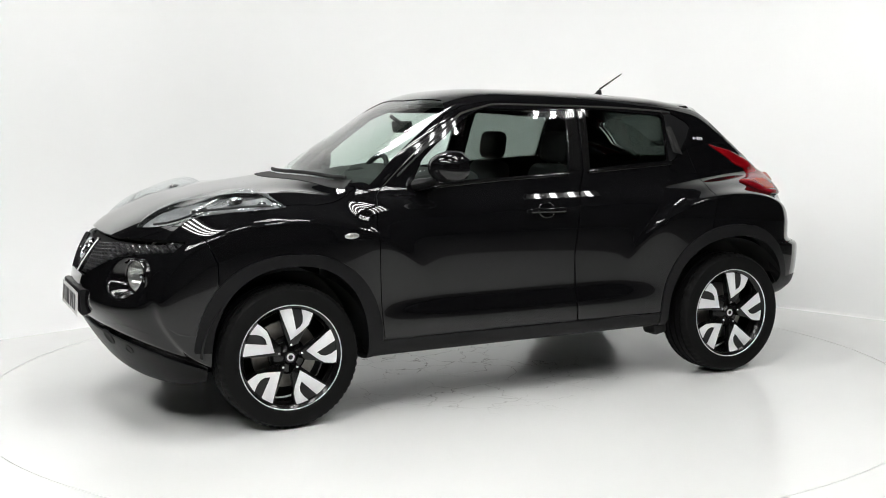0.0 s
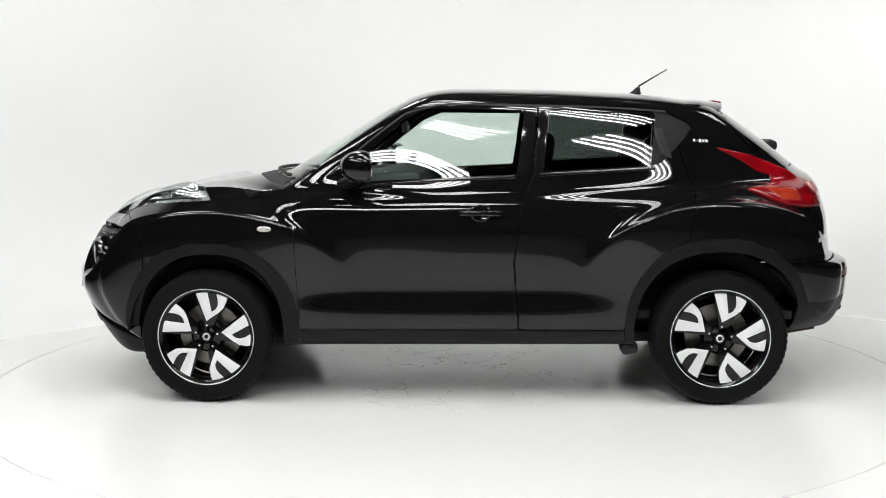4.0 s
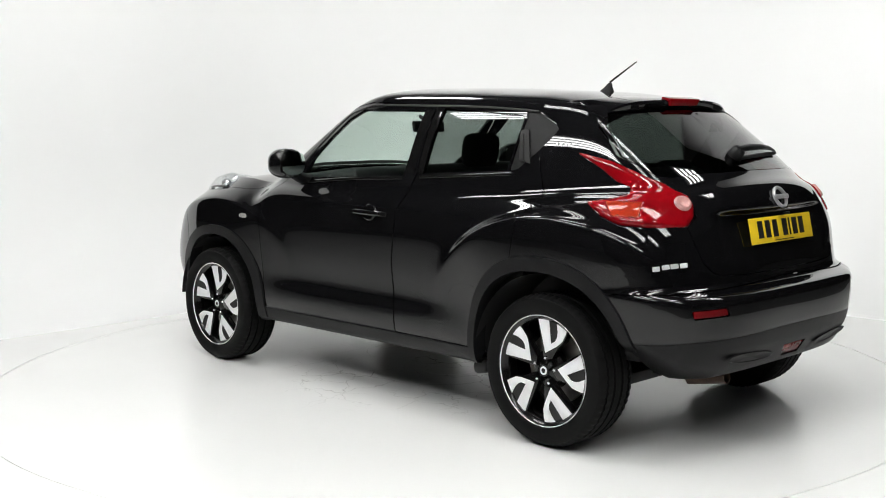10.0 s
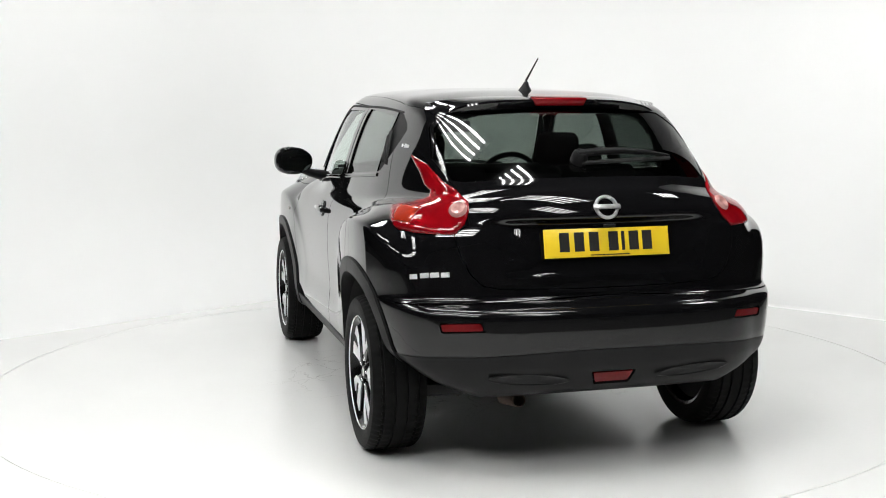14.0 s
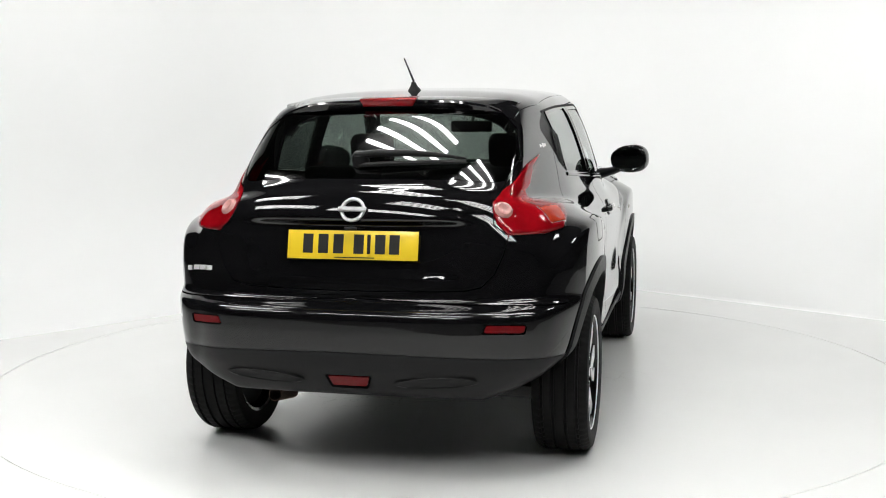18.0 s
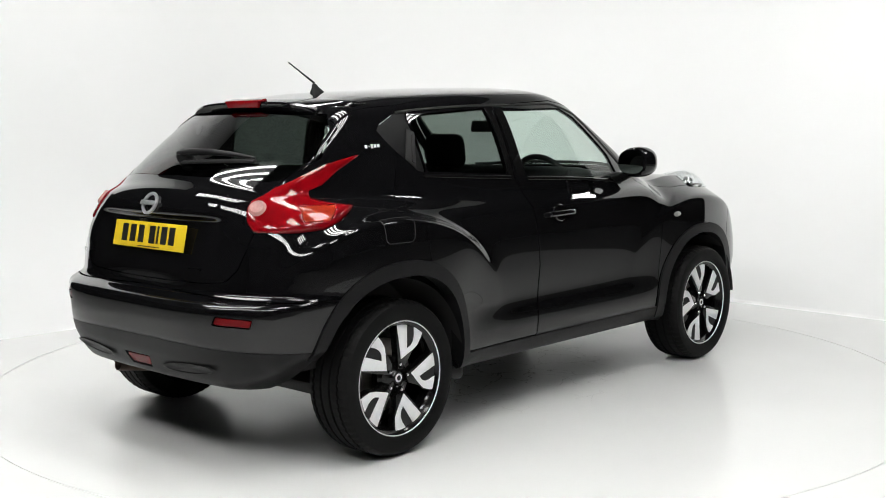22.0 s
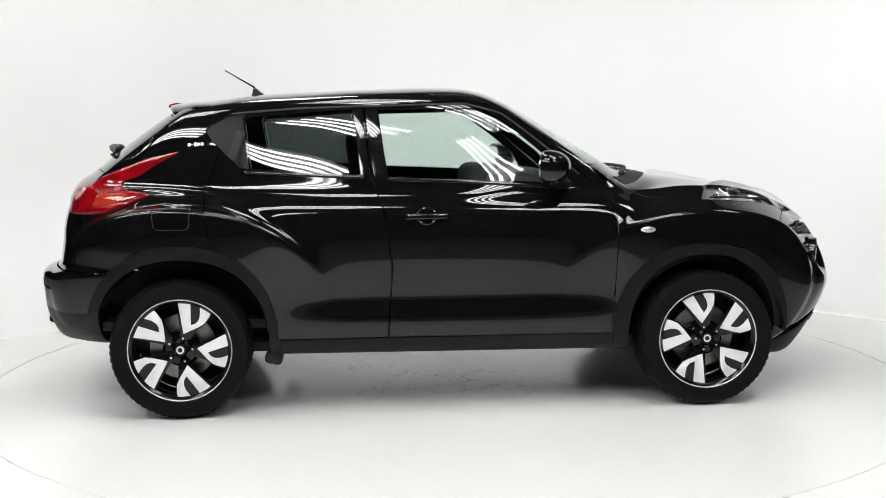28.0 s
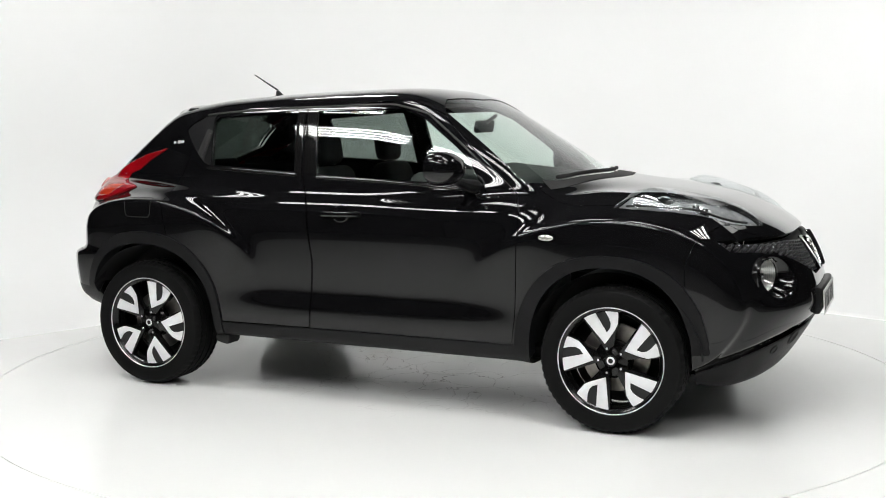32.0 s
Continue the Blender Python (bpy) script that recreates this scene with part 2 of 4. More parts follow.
def build_room():
    # floor: a sheet round the turntable's pit, out to the walls
    seg = 160
    v, f = [], []
    for i in range(seg):
        a = 2 * math.pi * i / seg
        c, s = math.cos(a), math.sin(a)
        k = PAINT_EDGE(360.0 * i / seg)
        v += [(RIM * c, RIM * s, -0.08), (RIM * c, RIM * s, 0), (4.5 * c, 4.5 * s, 0), (k * c, k * s, 0)]
    for i in range(seg):
        j = (i + 1) % seg
        for q in range(3):
            f.append((4 * i + q, 4 * i + q + 1, 4 * j + q + 1, 4 * j + q))
    tagged(link("floor", v, f, FLOOR, smooth=False), "glossy white painted studio floor round the turntable", "floor", kind="structure")
    # bare concrete of the workshop beyond the painted floor
    v, f = [], []
    for i in range(seg):
        a = 2 * math.pi * i / seg
        c, s = math.cos(a), math.sin(a)
        k = 12.0 / max(abs(c), abs(s))
        e = PAINT_EDGE(360.0 * i / seg)
        v += [(e * c, e * s, -0.001), (k * c, k * s, -0.001)]
    f = [(2 * i, 2 * i + 1, (2 * i + 3) % (2 * seg), (2 * i + 2) % (2 * seg)) for i in range(seg)]
    tagged(link("floor_workshop", v, f, CONCRETE, smooth=False), "bare concrete workshop floor beyond the white paint", "floor", kind="structure")
    v, f = ring_mesh("pit", 0.0, RIM + 0.1, -0.08, DARK)
    tagged(link("floor_pit", v, f, DARK, smooth=False), "dark pit under the turntable", "floor", kind="structure")
    # white wall: one sheet that sweeps round the back, with a cove at its foot
    foot = []
    # along the right-hand wall, the rounded corner, then the wall on the left
    d = Vector((0.7071, -0.7071))
    base_p = Vector((2.46, 2.00))
    for s in np.linspace(1.4, -2.0, 36):
        foot.append((base_p + d * s, 0.03))
    corner = base_p - d * 2.0
    n_in = Vector((-0.7071, -0.7071))
    rad = 2.2
    centre = corner + n_in * rad
    for a in np.linspace(0, 90, 24)[1:]:
        ang = math.radians(45 + a)
        foot.append((centre + Vector((math.cos(ang), math.sin(ang))) * rad, 0.03 + 1.17 * (a / 90) ** 0.7))
    e = foot[-1][0]
    for s in np.linspace(0, 2.45, 32)[1:]:
        foot.append((e + Vector((-0.7071, -0.7071)) * s, 1.20))
    v, f = [], []
    rows = 10
    for i, (p, r) in enumerate(foot):
        a = foot[max(0, i - 1)][0]
        b = foot[min(len(foot) - 1, i + 1)][0]
        t = (b - a).normalized()
        inn = Vector((-t.y, t.x))
        if inn.dot(Vector((0, 0)) - p) < 0:
            inn = -inn
        col = []
        for k in range(rows + 1):
            q = math.pi / 2 * k / rows
            o = p + inn * (r - r * math.sin(q))
            col.append((o.x, o.y, r - r * math.cos(q) - 0.002))
        col.append((p.x, p.y, 4.6))
        out = p - inn * 0.12
        col.append((out.x, out.y, 4.6))
        col.append((out.x, out.y, 0))
        v += col
    w = rows + 4
    for i in range(len(foot) - 1):
        for k in range(w - 1):
            f.append((i * w + k, (i + 1) * w + k, (i + 1) * w + k + 1, i * w + k + 1))
    ob = tagged(link("wall_studio", v, f, WALL), "white painted studio wall with a coved foot", "wall", kind="structure")
    # dark workshop behind the camera and the roof over everything
    for name, size, at in (("wall_south", (24, 0.2, 5.2), (0, -11.9, 2.6)), ("wall_west", (0.2, 24, 5.2), (-11.9, 0, 2.6)),
                           ("wall_east", (0.2, 24, 5.2), (11.9, 0, 2.6)), ("wall_north", (24, 0.2, 5.2), (0, 11.9, 2.6))):
        tagged(part(name, box(size, pose(*at)), BRICK, smooth=False), "dark workshop wall behind the studio", "wall", kind="structure")
    tagged(part("ceiling", box((24, 24, 0.15), pose(0, 0, 5.25)), ROOF, smooth=False), "dark workshop roof with tube lights", "ceiling", kind="structure")


def light_bank(x, y, z, turn, tilt=0.0, tubes=5, length=1.5, pitch=0.2):
    bank = empty("ceiling_light", "bank of bare fluorescent tubes in a white fixture", "light", "tube light banks")
    w = pitch * tubes
    part("housing", box((length + 0.1, w + 0.1, 0.05), pose(0, 0, 0.06), 0.01), FIXTURE, bank)
    for dx in (-0.55, 0.55):
        part("hanger", tube([(dx * length / 1.5, 0, 0.08), (dx * length / 1.5, 0, 5.18 - z)], 0.006, 6), FIXTURE, bank)
    for i in range(tubes):
        part("tube", lathe([(0.0, 0), (0.027, 0), (0.027, length), (0.0, length)], 12, pose(-length / 2, (i - (tubes - 1) / 2) * pitch, 0, 0, 90, 0)), TUBE_GLOW, bank, "glowing white tube")
    bank.matrix_basis = pose(x, y, z, tilt, 0, turn)
    return bank


def build_table():
    table = empty("turntable", "round white painted turntable with cracked paint in its middle", "turntable")
    v, f = [], []
    seg = 160
    radii = (0.0, 0.6, 1.2, 1.8, RIM - 0.008, RIM - 0.005)
    for r in radii[1:]:
        v += [(r * math.cos(2 * math.pi * i / seg), r * math.sin(2 * math.pi * i / seg), 0 if r < RIM - 0.006 else -0.004) for i in range(seg)]
    v.append((0, 0, 0))
    c = len(v) - 1
    v += [((RIM - 0.005) * math.cos(2 * math.pi * i / seg), (RIM - 0.005) * math.sin(2 * math.pi * i / seg), -0.06) for i in range(seg)]
    for i in range(seg):
        j = (i + 1) % seg
        f.append((c, i, j))
        for k in range(4):
            f.append((k * seg + i, (k + 1) * seg + i, (k + 1) * seg + j, k * seg + j))
        f.append((4 * seg + i, c + 1 + i, c + 1 + j, 4 * seg + j))
    link("platform", v, f, TABLE, table, smooth=False)
    part("pivot_cover", lathe([(0.0, 0.0010), (0.145, 0.0010), (0.148, 0.0), (0.149, -0.002)], 40), TABLE, table, "round cover over the pivot", smooth=False)
    return table


build_room()
turntable = build_table()
for bx, by, long in ((3.1, -0.95, 0.9), (1.15, -2.3, 2.2), (-0.45, -0.8, 1.1), (-2.7, -0.75, 1.8), (-0.5, -3.4, 1.5), (-3.5, -2.8, 2.2), (-1.6, -5.2, 3.0), (2.2, -5.0, 2.6), (-1.3, 1.7, 1.2)):
    light_bank(bx, by, 4.0, -45, 0.0, 4, long, 0.18)


# ---- the car's skin: one smooth solid, cut into its panels ----
def profile(points, sigma=0.03, lo=-2.6, hi=2.6, step=0.002):
    """A smooth curve through (at, value) pairs."""
    xs = np.arange(lo, hi, step)
    p = np.array(points, float)
    ys = np.interp(xs, p[:, 0], p[:, 1])
    # straight on past the ends
    ys = np.where(xs < p[0, 0], p[0, 1] + (xs - p[0, 0]) * (p[1, 1] - p[0, 1]) / (p[1, 0] - p[0, 0]), ys)
    ys = np.where(xs > p[-1, 0], p[-1, 1] + (xs - p[-1, 0]) * (p[-1, 1] - p[-2, 1]) / (p[-1, 0] - p[-2, 0]), ys)
    k = int(4 * sigma / step)
    w = np.exp(-0.5 * (np.arange(-k, k + 1) * step / sigma) ** 2)
    pad = np.concatenate([ys[0] + (np.arange(-k, 0)) * (ys[1] - ys[0]), ys, ys[-1] + np.arange(1, k + 1) * (ys[-1] - ys[-2])])
    ys = np.convolve(pad, w / w.sum(), "valid")
    return lambda q: np.interp(q, xs, ys)


def smax(a, b, k):
    return 0.5 * (a + b + np.sqrt((a - b) ** 2 + k * k))


def smin(a, b, k):
    return -smax(-a, -b, k)


def egg(x, y, z, c, r):
    px, py, pz = (x - c[0]), (y - c[1]), (z - c[2])
    k0 = np.sqrt((px / r[0]) ** 2 + (py / r[1]) ** 2 + (pz / r[2]) ** 2) + 1e-9
    k1 = np.sqrt((px / r[0] ** 2) ** 2 + (py / r[1] ** 2) ** 2 + (pz / r[2] ** 2) ** 2) + 1e-9
    return k0 * (k0 - 1) / k1


def pontoon(x, y, z, cx, cz, rx, rz, out, slope):
    """A wing that stands proud over a wheel, with a soft ridge along its top."""
    e = np.sqrt(((x - cx) / rx) ** 2 + ((z - slope * np.clip(0.84 - y, -0.1, 0.20) - cz) / rz) ** 2)
    face = y - out + np.where((x - cx) * cx > 0, 0.36 if cx < 0 else 0.20, 0.10) * (x - cx) ** 2 + 0.11 * (z - 0.85) ** 2
    # it fades into the door below its crest
    inward = np.clip(np.sign(cx) * (cx - x), -1, 1)
    face = face + 0.032 / (1 + np.exp(-(inward - 0.45) / 0.07)) / (1 + np.exp((z - 0.76) / 0.07))
    return smax((e - 1) * rz, face, 0.017)


HOOD_Z = profile([(-2, 1.147), (-1.85, 1.151), (-1.5, 1.137), (-1.2, 1.125), (0.5, 1.111), (0.98, 1.13), (1.34, 1.068), (1.65, 1.032), (1.87, 0.9487), (2, 0.8958), (2.15, 0.8271)], 0.05)
FRONT_X = profile([(0.15, 1.871), (0.22, 1.907), (0.3, 1.961), (0.42, 2.033), (0.55, 2.095), (0.66, 2.073), (0.78, 2.027), (0.9, 1.97), (1, 1.908)], 0.03, 0, 1.8)
REAR_LOW = profile([(0.25, -1.855), (0.3, -1.905), (0.38, -1.95), (0.46, -1.985), (0.53, -2.0), (0.60, -2.004), (0.66, -2.003), (0.685, -1.995), (0.705, -1.93), (0.715, -1.915), (0.8, -1.914), (0.9, -1.914)], 0.009, 0, 1.8)
REAR_TOP = profile([(0.6, -1.915), (0.8, -1.914), (0.9, -1.910), (1.0, -1.902), (1.06, -1.890), (1.10, -1.871), (1.14, -1.840), (1.2, -1.775), (1.3, -1.66)], 0.03, 0, 1.8)


def REAR_X(z):
    return np.where(z < 0.77, REAR_LOW(z), REAR_TOP(z))


TAIL_BOW = profile([(0.2, 0.1186), (0.68, 0.104), (0.92, 0.1262), (1.05, 0.2141), (1.4, 0.2292)], 0.04, 0, 1.8)
SIDE_Y = profile([(0.22, 0.775), (0.30, 0.812), (0.36, 0.829), (0.42, 0.8345), (0.47, 0.8315), (0.51, 0.8265), (0.55, 0.8225), (0.60, 0.8245), (0.70, 0.8305), (0.80, 0.835), (0.85, 0.836), (0.90, 0.8345), (0.965, 0.829), (1.0, 0.822), (1.06, 0.798), (1.12, 0.765), (1.2, 0.71)], 0.018, 0, 1.8)
PLAN_Y = profile([(-2, -0.1769), (-1.7, -0.07527), (-1.3, -0.01517), (-0.8, -0.006988), (0, -0.007785), (0.8, -0.01136), (1.3, -0.03146), (1.7, -0.08693), (2, -0.1306)], 0.1)
FLOOR_Z = profile([(-2, 0.3504), (-1.85, 0.3275), (-1.7, 0.3032), (-0.8, 0.2824), (0.8, 0.274), (1.5, 0.2149), (1.72, 0.1949), (1.84, 0.2112), (1.97, 0.2532), (2.03, 0.2917), (2.1, 0.3608)], 0.03)
CAB_Y = profile([(0.9, 0.80), (1.13, 0.743), (1.2, 0.724), (1.3, 0.694), (1.4, 0.657), (1.45, 0.634), (1.5, 0.603), (1.6, 0.53)], 0.04, 0.5, 2)
CAB_PLAN = profile([(-1.8, -0.1893), (-1.6, -0.1523), (-1.3, -0.08522), (-1, -0.03005), (-0.5, -0.001692), (0.1, 0.003686), (0.5, -0.04388), (0.8, -0.06931), (1, -0.1006)], 0.1)
SCREEN_X = profile([(0.95, 1.183), (1.108, 0.9755), (1.2, 0.8592), (1.291, 0.7026), (1.4, 0.5255), (1.49, 0.3791), (1.55, 0.2509)], 0.04, 0.5, 2)
TAIL_X = profile([(0.95, -1.835), (1.075, -1.832), (1.125, -1.795), (1.2, -1.711), (1.27, -1.623), (1.42, -1.418), (1.48, -1.332), (1.56, -1.21)], 0.05, 0.5, 2)
ROOF_Z = profile([(-1.6, 1.445), (-1.41, 1.474), (-1.27, 1.489), (-0.96, 1.531), (-0.5, 1.556), (-0.2, 1.565), (0.1, 1.571), (0.26, 1.552), (0.5, 1.484)], 0.06)

FRONT_BOW, HOOD_CROWN, ROOF_CROWN, SCREEN_BOW, GLASS_BOW = 0.2734, 0.1516, 0.0381, 0.1333, 0.1257
WING_F = (1.249, 0.5616, 0.6299, 0.4034, 0.8568, 0.5088)
WING_R = (-1.302, 0.5858, 0.678, 0.4169, 0.886, 0.1891)


def skin(x, y, z):
    """Below zero inside the closed car body."""
    y = np.abs(y)
    side = y - SIDE_Y(z) - PLAN_Y(x)
    front = (x - FRONT_X(z) + FRONT_BOW * (y / 0.8) ** 3.0) * 0.85
    edge = 1 / (1 + np.exp(-(0.435 - 0.25 * np.abs(z - 0.93) - y) / 0.008))
    dent = 0.005 * edge / (1 + np.exp(-(1.108 - 0.12 * y * y - z) / 0.011)) / (1 + np.exp(-(z - 0.80) / 0.007))
    dent = dent + 0.045 * np.clip((z - 0.80) / 0.20, 0, 1) / (1 + np.exp(-(0.395 - y) / 0.028)) / (1 + np.exp(-(1.006 - z) / 0.005))
    rear = (REAR_X(z) + dent + TAIL_BOW(z) * (y / 0.7) ** np.interp(z, [0.66, 0.82], [4.0, 2.8]) - x) * 0.85
    # the bonnet's raised middle, with a flank down to the lamps
    crest = 0.030 / (1 + np.exp(-(y - 0.40 - 0.25 * (1.9 - x)) / 0.022)) / (1 + np.exp(-(x - 1.25) / 0.07))
    front_half = 1 / (1 + np.exp(-(x - 0.92) / 0.06))
    top = z - HOOD_Z(x) + front_half * HOOD_CROWN * (y / 0.7) ** 4 + (1 - front_half) * 0.06 * (y / 0.7) ** 2 + crest
    low = smax(side, top, 0.07)
    low = smin(low, pontoon(x, y, z, *WING_F), 0.035)
    low = smin(low, pontoon(x, y, z, *WING_R), 0.035)
    low = smax(low, front, 0.07)
    # groove between the bumper and the plastic chin
    low = low + 0.022 * np.exp(-((0.42 * x - z - 0.385) / 0.011) ** 2) / (1 + np.exp(-(x - 1.62) / 0.02))
    low = smax(low, rear, 0.07)
    low = smax(low, FLOOR_Z(x) + np.where(x < -1.2, 0.40, 0.0) * np.clip(y - 0.50, 0, 1) - z, 0.03)
    # the lower rear corner is cut back behind the wheel
    low = smax(low, np.where(x < -1.3, (0.352 + 0.8 * (y - 0.63) - z) * 0.75, -1.0), 0.02)
    cab = (y - CAB_Y(z) - CAB_PLAN(x)) * 0.92
    cab = smax(cab, z - ROOF_Z(x) + ROOF_CROWN * (y / 0.6) ** 3, 0.04)
    cab = smax(cab, (x - SCREEN_X(z) + SCREEN_BOW * (y / 0.62) ** 2.2) * 0.6, 0.04)
    cab = smax(cab, (TAIL_X(z) + GLASS_BOW * (y / 0.55) ** 2.4 - x) * 0.68, 0.03)
    cab = smax(cab, 0.95 - z, 0.03)
    body = smin(low, cab, 0.025)
    # hollow round each driving lamp
    return smax(body, -egg(x, y, z, (2.01, 0.575, 0.712), (0.16, 0.115, 0.10)), 0.012)


def skin_normal(p):
    h = 0.003
    g = np.stack([skin(p[:, 0] + h, p[:, 1], p[:, 2]) - skin(p[:, 0] - h, p[:, 1], p[:, 2]),
                  skin(p[:, 0], p[:, 1] + h, p[:, 2]) - skin(p[:, 0], p[:, 1] - h, p[:, 2]),
                  skin(p[:, 0], p[:, 1], p[:, 2] + h) - skin(p[:, 0], p[:, 1], p[:, 2] - h)], 1)
    return g / np.maximum(np.linalg.norm(g, axis=1, keepdims=True), 1e-9)


def marched(step=0.015):
    """The half skin (y >= 0) as triangles, by marching tetrahedra, settled onto the true surface."""
    xs = np.arange(-2.10, 2.25, step)
    ys = np.arange(0, 0.96, step)
    zs = np.arange(0.12, 1.62, step)
    g = skin(*np.meshgrid(xs, ys, zs, indexing="ij"))
    nx, ny, nz = g.shape
    idx = np.arange(g.size).reshape(g.shape)
    flat = g.ravel()
    c = idx[:-1, :-1, :-1].ravel()
    offs = [0, ny * nz, ny * nz + nz, nz, 1, ny * nz + 1, ny * nz + nz + 1, nz + 1]
    cubes = c[:, None] + np.array(offs)[None]
    s = flat[cubes] < 0
    cubes = cubes[s.any(1) & ~s.all(1)]
    tets = np.concatenate([cubes[:, t] for t in ((0, 5, 1, 6), (0, 1, 2, 6), (0, 2, 3, 6), (0, 3, 7, 6), (0, 7, 4, 6), (0, 4, 5, 6))])
    ins = flat[tets] < 0
    n = ins.sum(1)
    tri_edges = []
    order = np.argsort(~ins, axis=1, kind="stable")
    st = np.take_along_axis(tets, order, 1)
    for k in (1, 2, 3):
        q = st[n == k]
        a, b, cc, d = q.T
        if k == 1:
            tri_edges.append(np.stack([np.stack([a, b], 1), np.stack([a, cc], 1), np.stack([a, d], 1)], 1))
        elif k == 3:
            tri_edges.append(np.stack([np.stack([a, d], 1), np.stack([b, d], 1), np.stack([cc, d], 1)], 1))
        else:
            e1, e2, e3, e4 = np.stack([a, cc], 1), np.stack([a, d], 1), np.stack([b, d], 1), np.stack([b, cc], 1)
            tri_edges.append(np.stack([e1, e2, e3], 1))
            tri_edges.append(np.stack([e1, e3, e4], 1))
    e = np.sort(np.concatenate(tri_edges).reshape(-1, 2), axis=1)
    keys, inv = np.unique(e[:, 0].astype(np.int64) * g.size + e[:, 1], return_inverse=True)
    i, j = keys // g.size, keys % g.size

    def place(q):
        return np.stack([xs[q // (ny * nz)], ys[(q // nz) % ny], zs[q % nz]], 1)
    t = (flat[i] / (flat[i] - flat[j]))[:, None]
    v = place(i) * (1 - t) + place(j) * t
    tri = inv.reshape(-1, 3)
    for _ in range(3):
        nrm = skin_normal(v)
        mid = v[:, 1] < 1e-7
        nrm[mid, 1] = 0
        v = v - nrm * skin(*v.T)[:, None] * 0.9
        v[mid, 1] = 0
    # all triangles face outwards
    nrm = skin_normal(v)
    fn = np.cross(v[tri[:, 1]] - v[tri[:, 0]], v[tri[:, 2]] - v[tri[:, 0]])
    area = np.linalg.norm(fn, axis=1)
    flip = (fn * nrm[tri[:, 0]]).sum(1) < 0
    tri[flip] = tri[flip][:, ::-1]
    return v, tri[area > 1e-9]


def clip(v, tri, g):
    """Cuts triangles along g = 0. Returns the vertices and the triangles with g above and below zero."""
    s = g[tri] > 0
    n = s.sum(1)
    full, none = tri[n == 3], tri[n == 0]
    ins, outs = [full], [none]
    newv = []
    for k in (1, 2):
        t, m = tri[n == k], s[n == k]
        if not len(t):
            continue
        lone = np.argmax(m if k == 1 else ~m, axis=1)
        t = np.stack([t[np.arange(len(t)), (lone + q) % 3] for q in range(3)], 1)
        newv.append((k, t))
    edges = [np.sort(np.stack([t[:, 0], t[:, q]], 1), axis=1) for k, t in newv for q in (1, 2)]
    if not edges:
        return v, full, none
    alle = np.concatenate(edges)
    keys, inv = np.unique(alle[:, 0].astype(np.int64) * (len(v) + 1) + alle[:, 1], return_inverse=True)
    i, j = keys // (len(v) + 1), keys % (len(v) + 1)
    w = (g[i] / (g[i] - g[j]))[:, None]
    add = v[i] * (1 - w) + v[j] * w
    inv = inv + len(v)
    at = 0
    for k, t in newv:
        ab, ac = inv[at:at + len(t)], inv[at + len(t):at + 2 * len(t)]
        at += 2 * len(t)
        lone = np.stack([t[:, 0], ab, ac], 1)
        two = np.concatenate([np.stack([ab, t[:, 1], t[:, 2]], 1), np.stack([ab, t[:, 2], ac], 1)])
        (ins if k == 1 else outs).append(lone)
        (outs if k == 1 else ins).append(two)
    return np.concatenate([v, add]), np.concatenate(ins), np.concatenate(outs)


def inside(px, py, outline, soft=0.0):
    """Signed distance to an outline, above zero inside; soft rounds its corners."""
    o = np.array(outline, float)
    d = np.full(px.shape, 1e9)
    odd = np.zeros(px.shape, bool)
    for (ax, ay), (bx, by) in zip(o, np.roll(o, -1, 0)):
        ex, ey = bx - ax, by - ay
        t = np.clip(((px - ax) * ex + (py - ay) * ey) / (ex * ex + ey * ey), 0, 1)
        d = np.minimum(d, np.hypot(px - ax - t * ex, py - ay - t * ey))
        odd ^= ((ay > py) != (by > py)) & (px < (bx - ax) * (py - ay) / (by - ay + 1e-12) + ax)
    return np.where(odd, d, -d) + soft


class Skin:
    """What is left of the half skin while panels are taken off it."""

    def __init__(self):
        self.v, self.t = marched()

    def take(self, field, gap=0.0022):
        g = field(self.v)
        self.v, got, rest = clip(self.v, self.t, g - gap)
        if gap:
            g = field(self.v)
            self.v, _, rest = clip(self.v, rest, g + gap)
        self.t = rest
        return got


def compact(v, t):
    used, inv = np.unique(t, return_inverse=True)
    return v[used], inv.reshape(-1, 3)


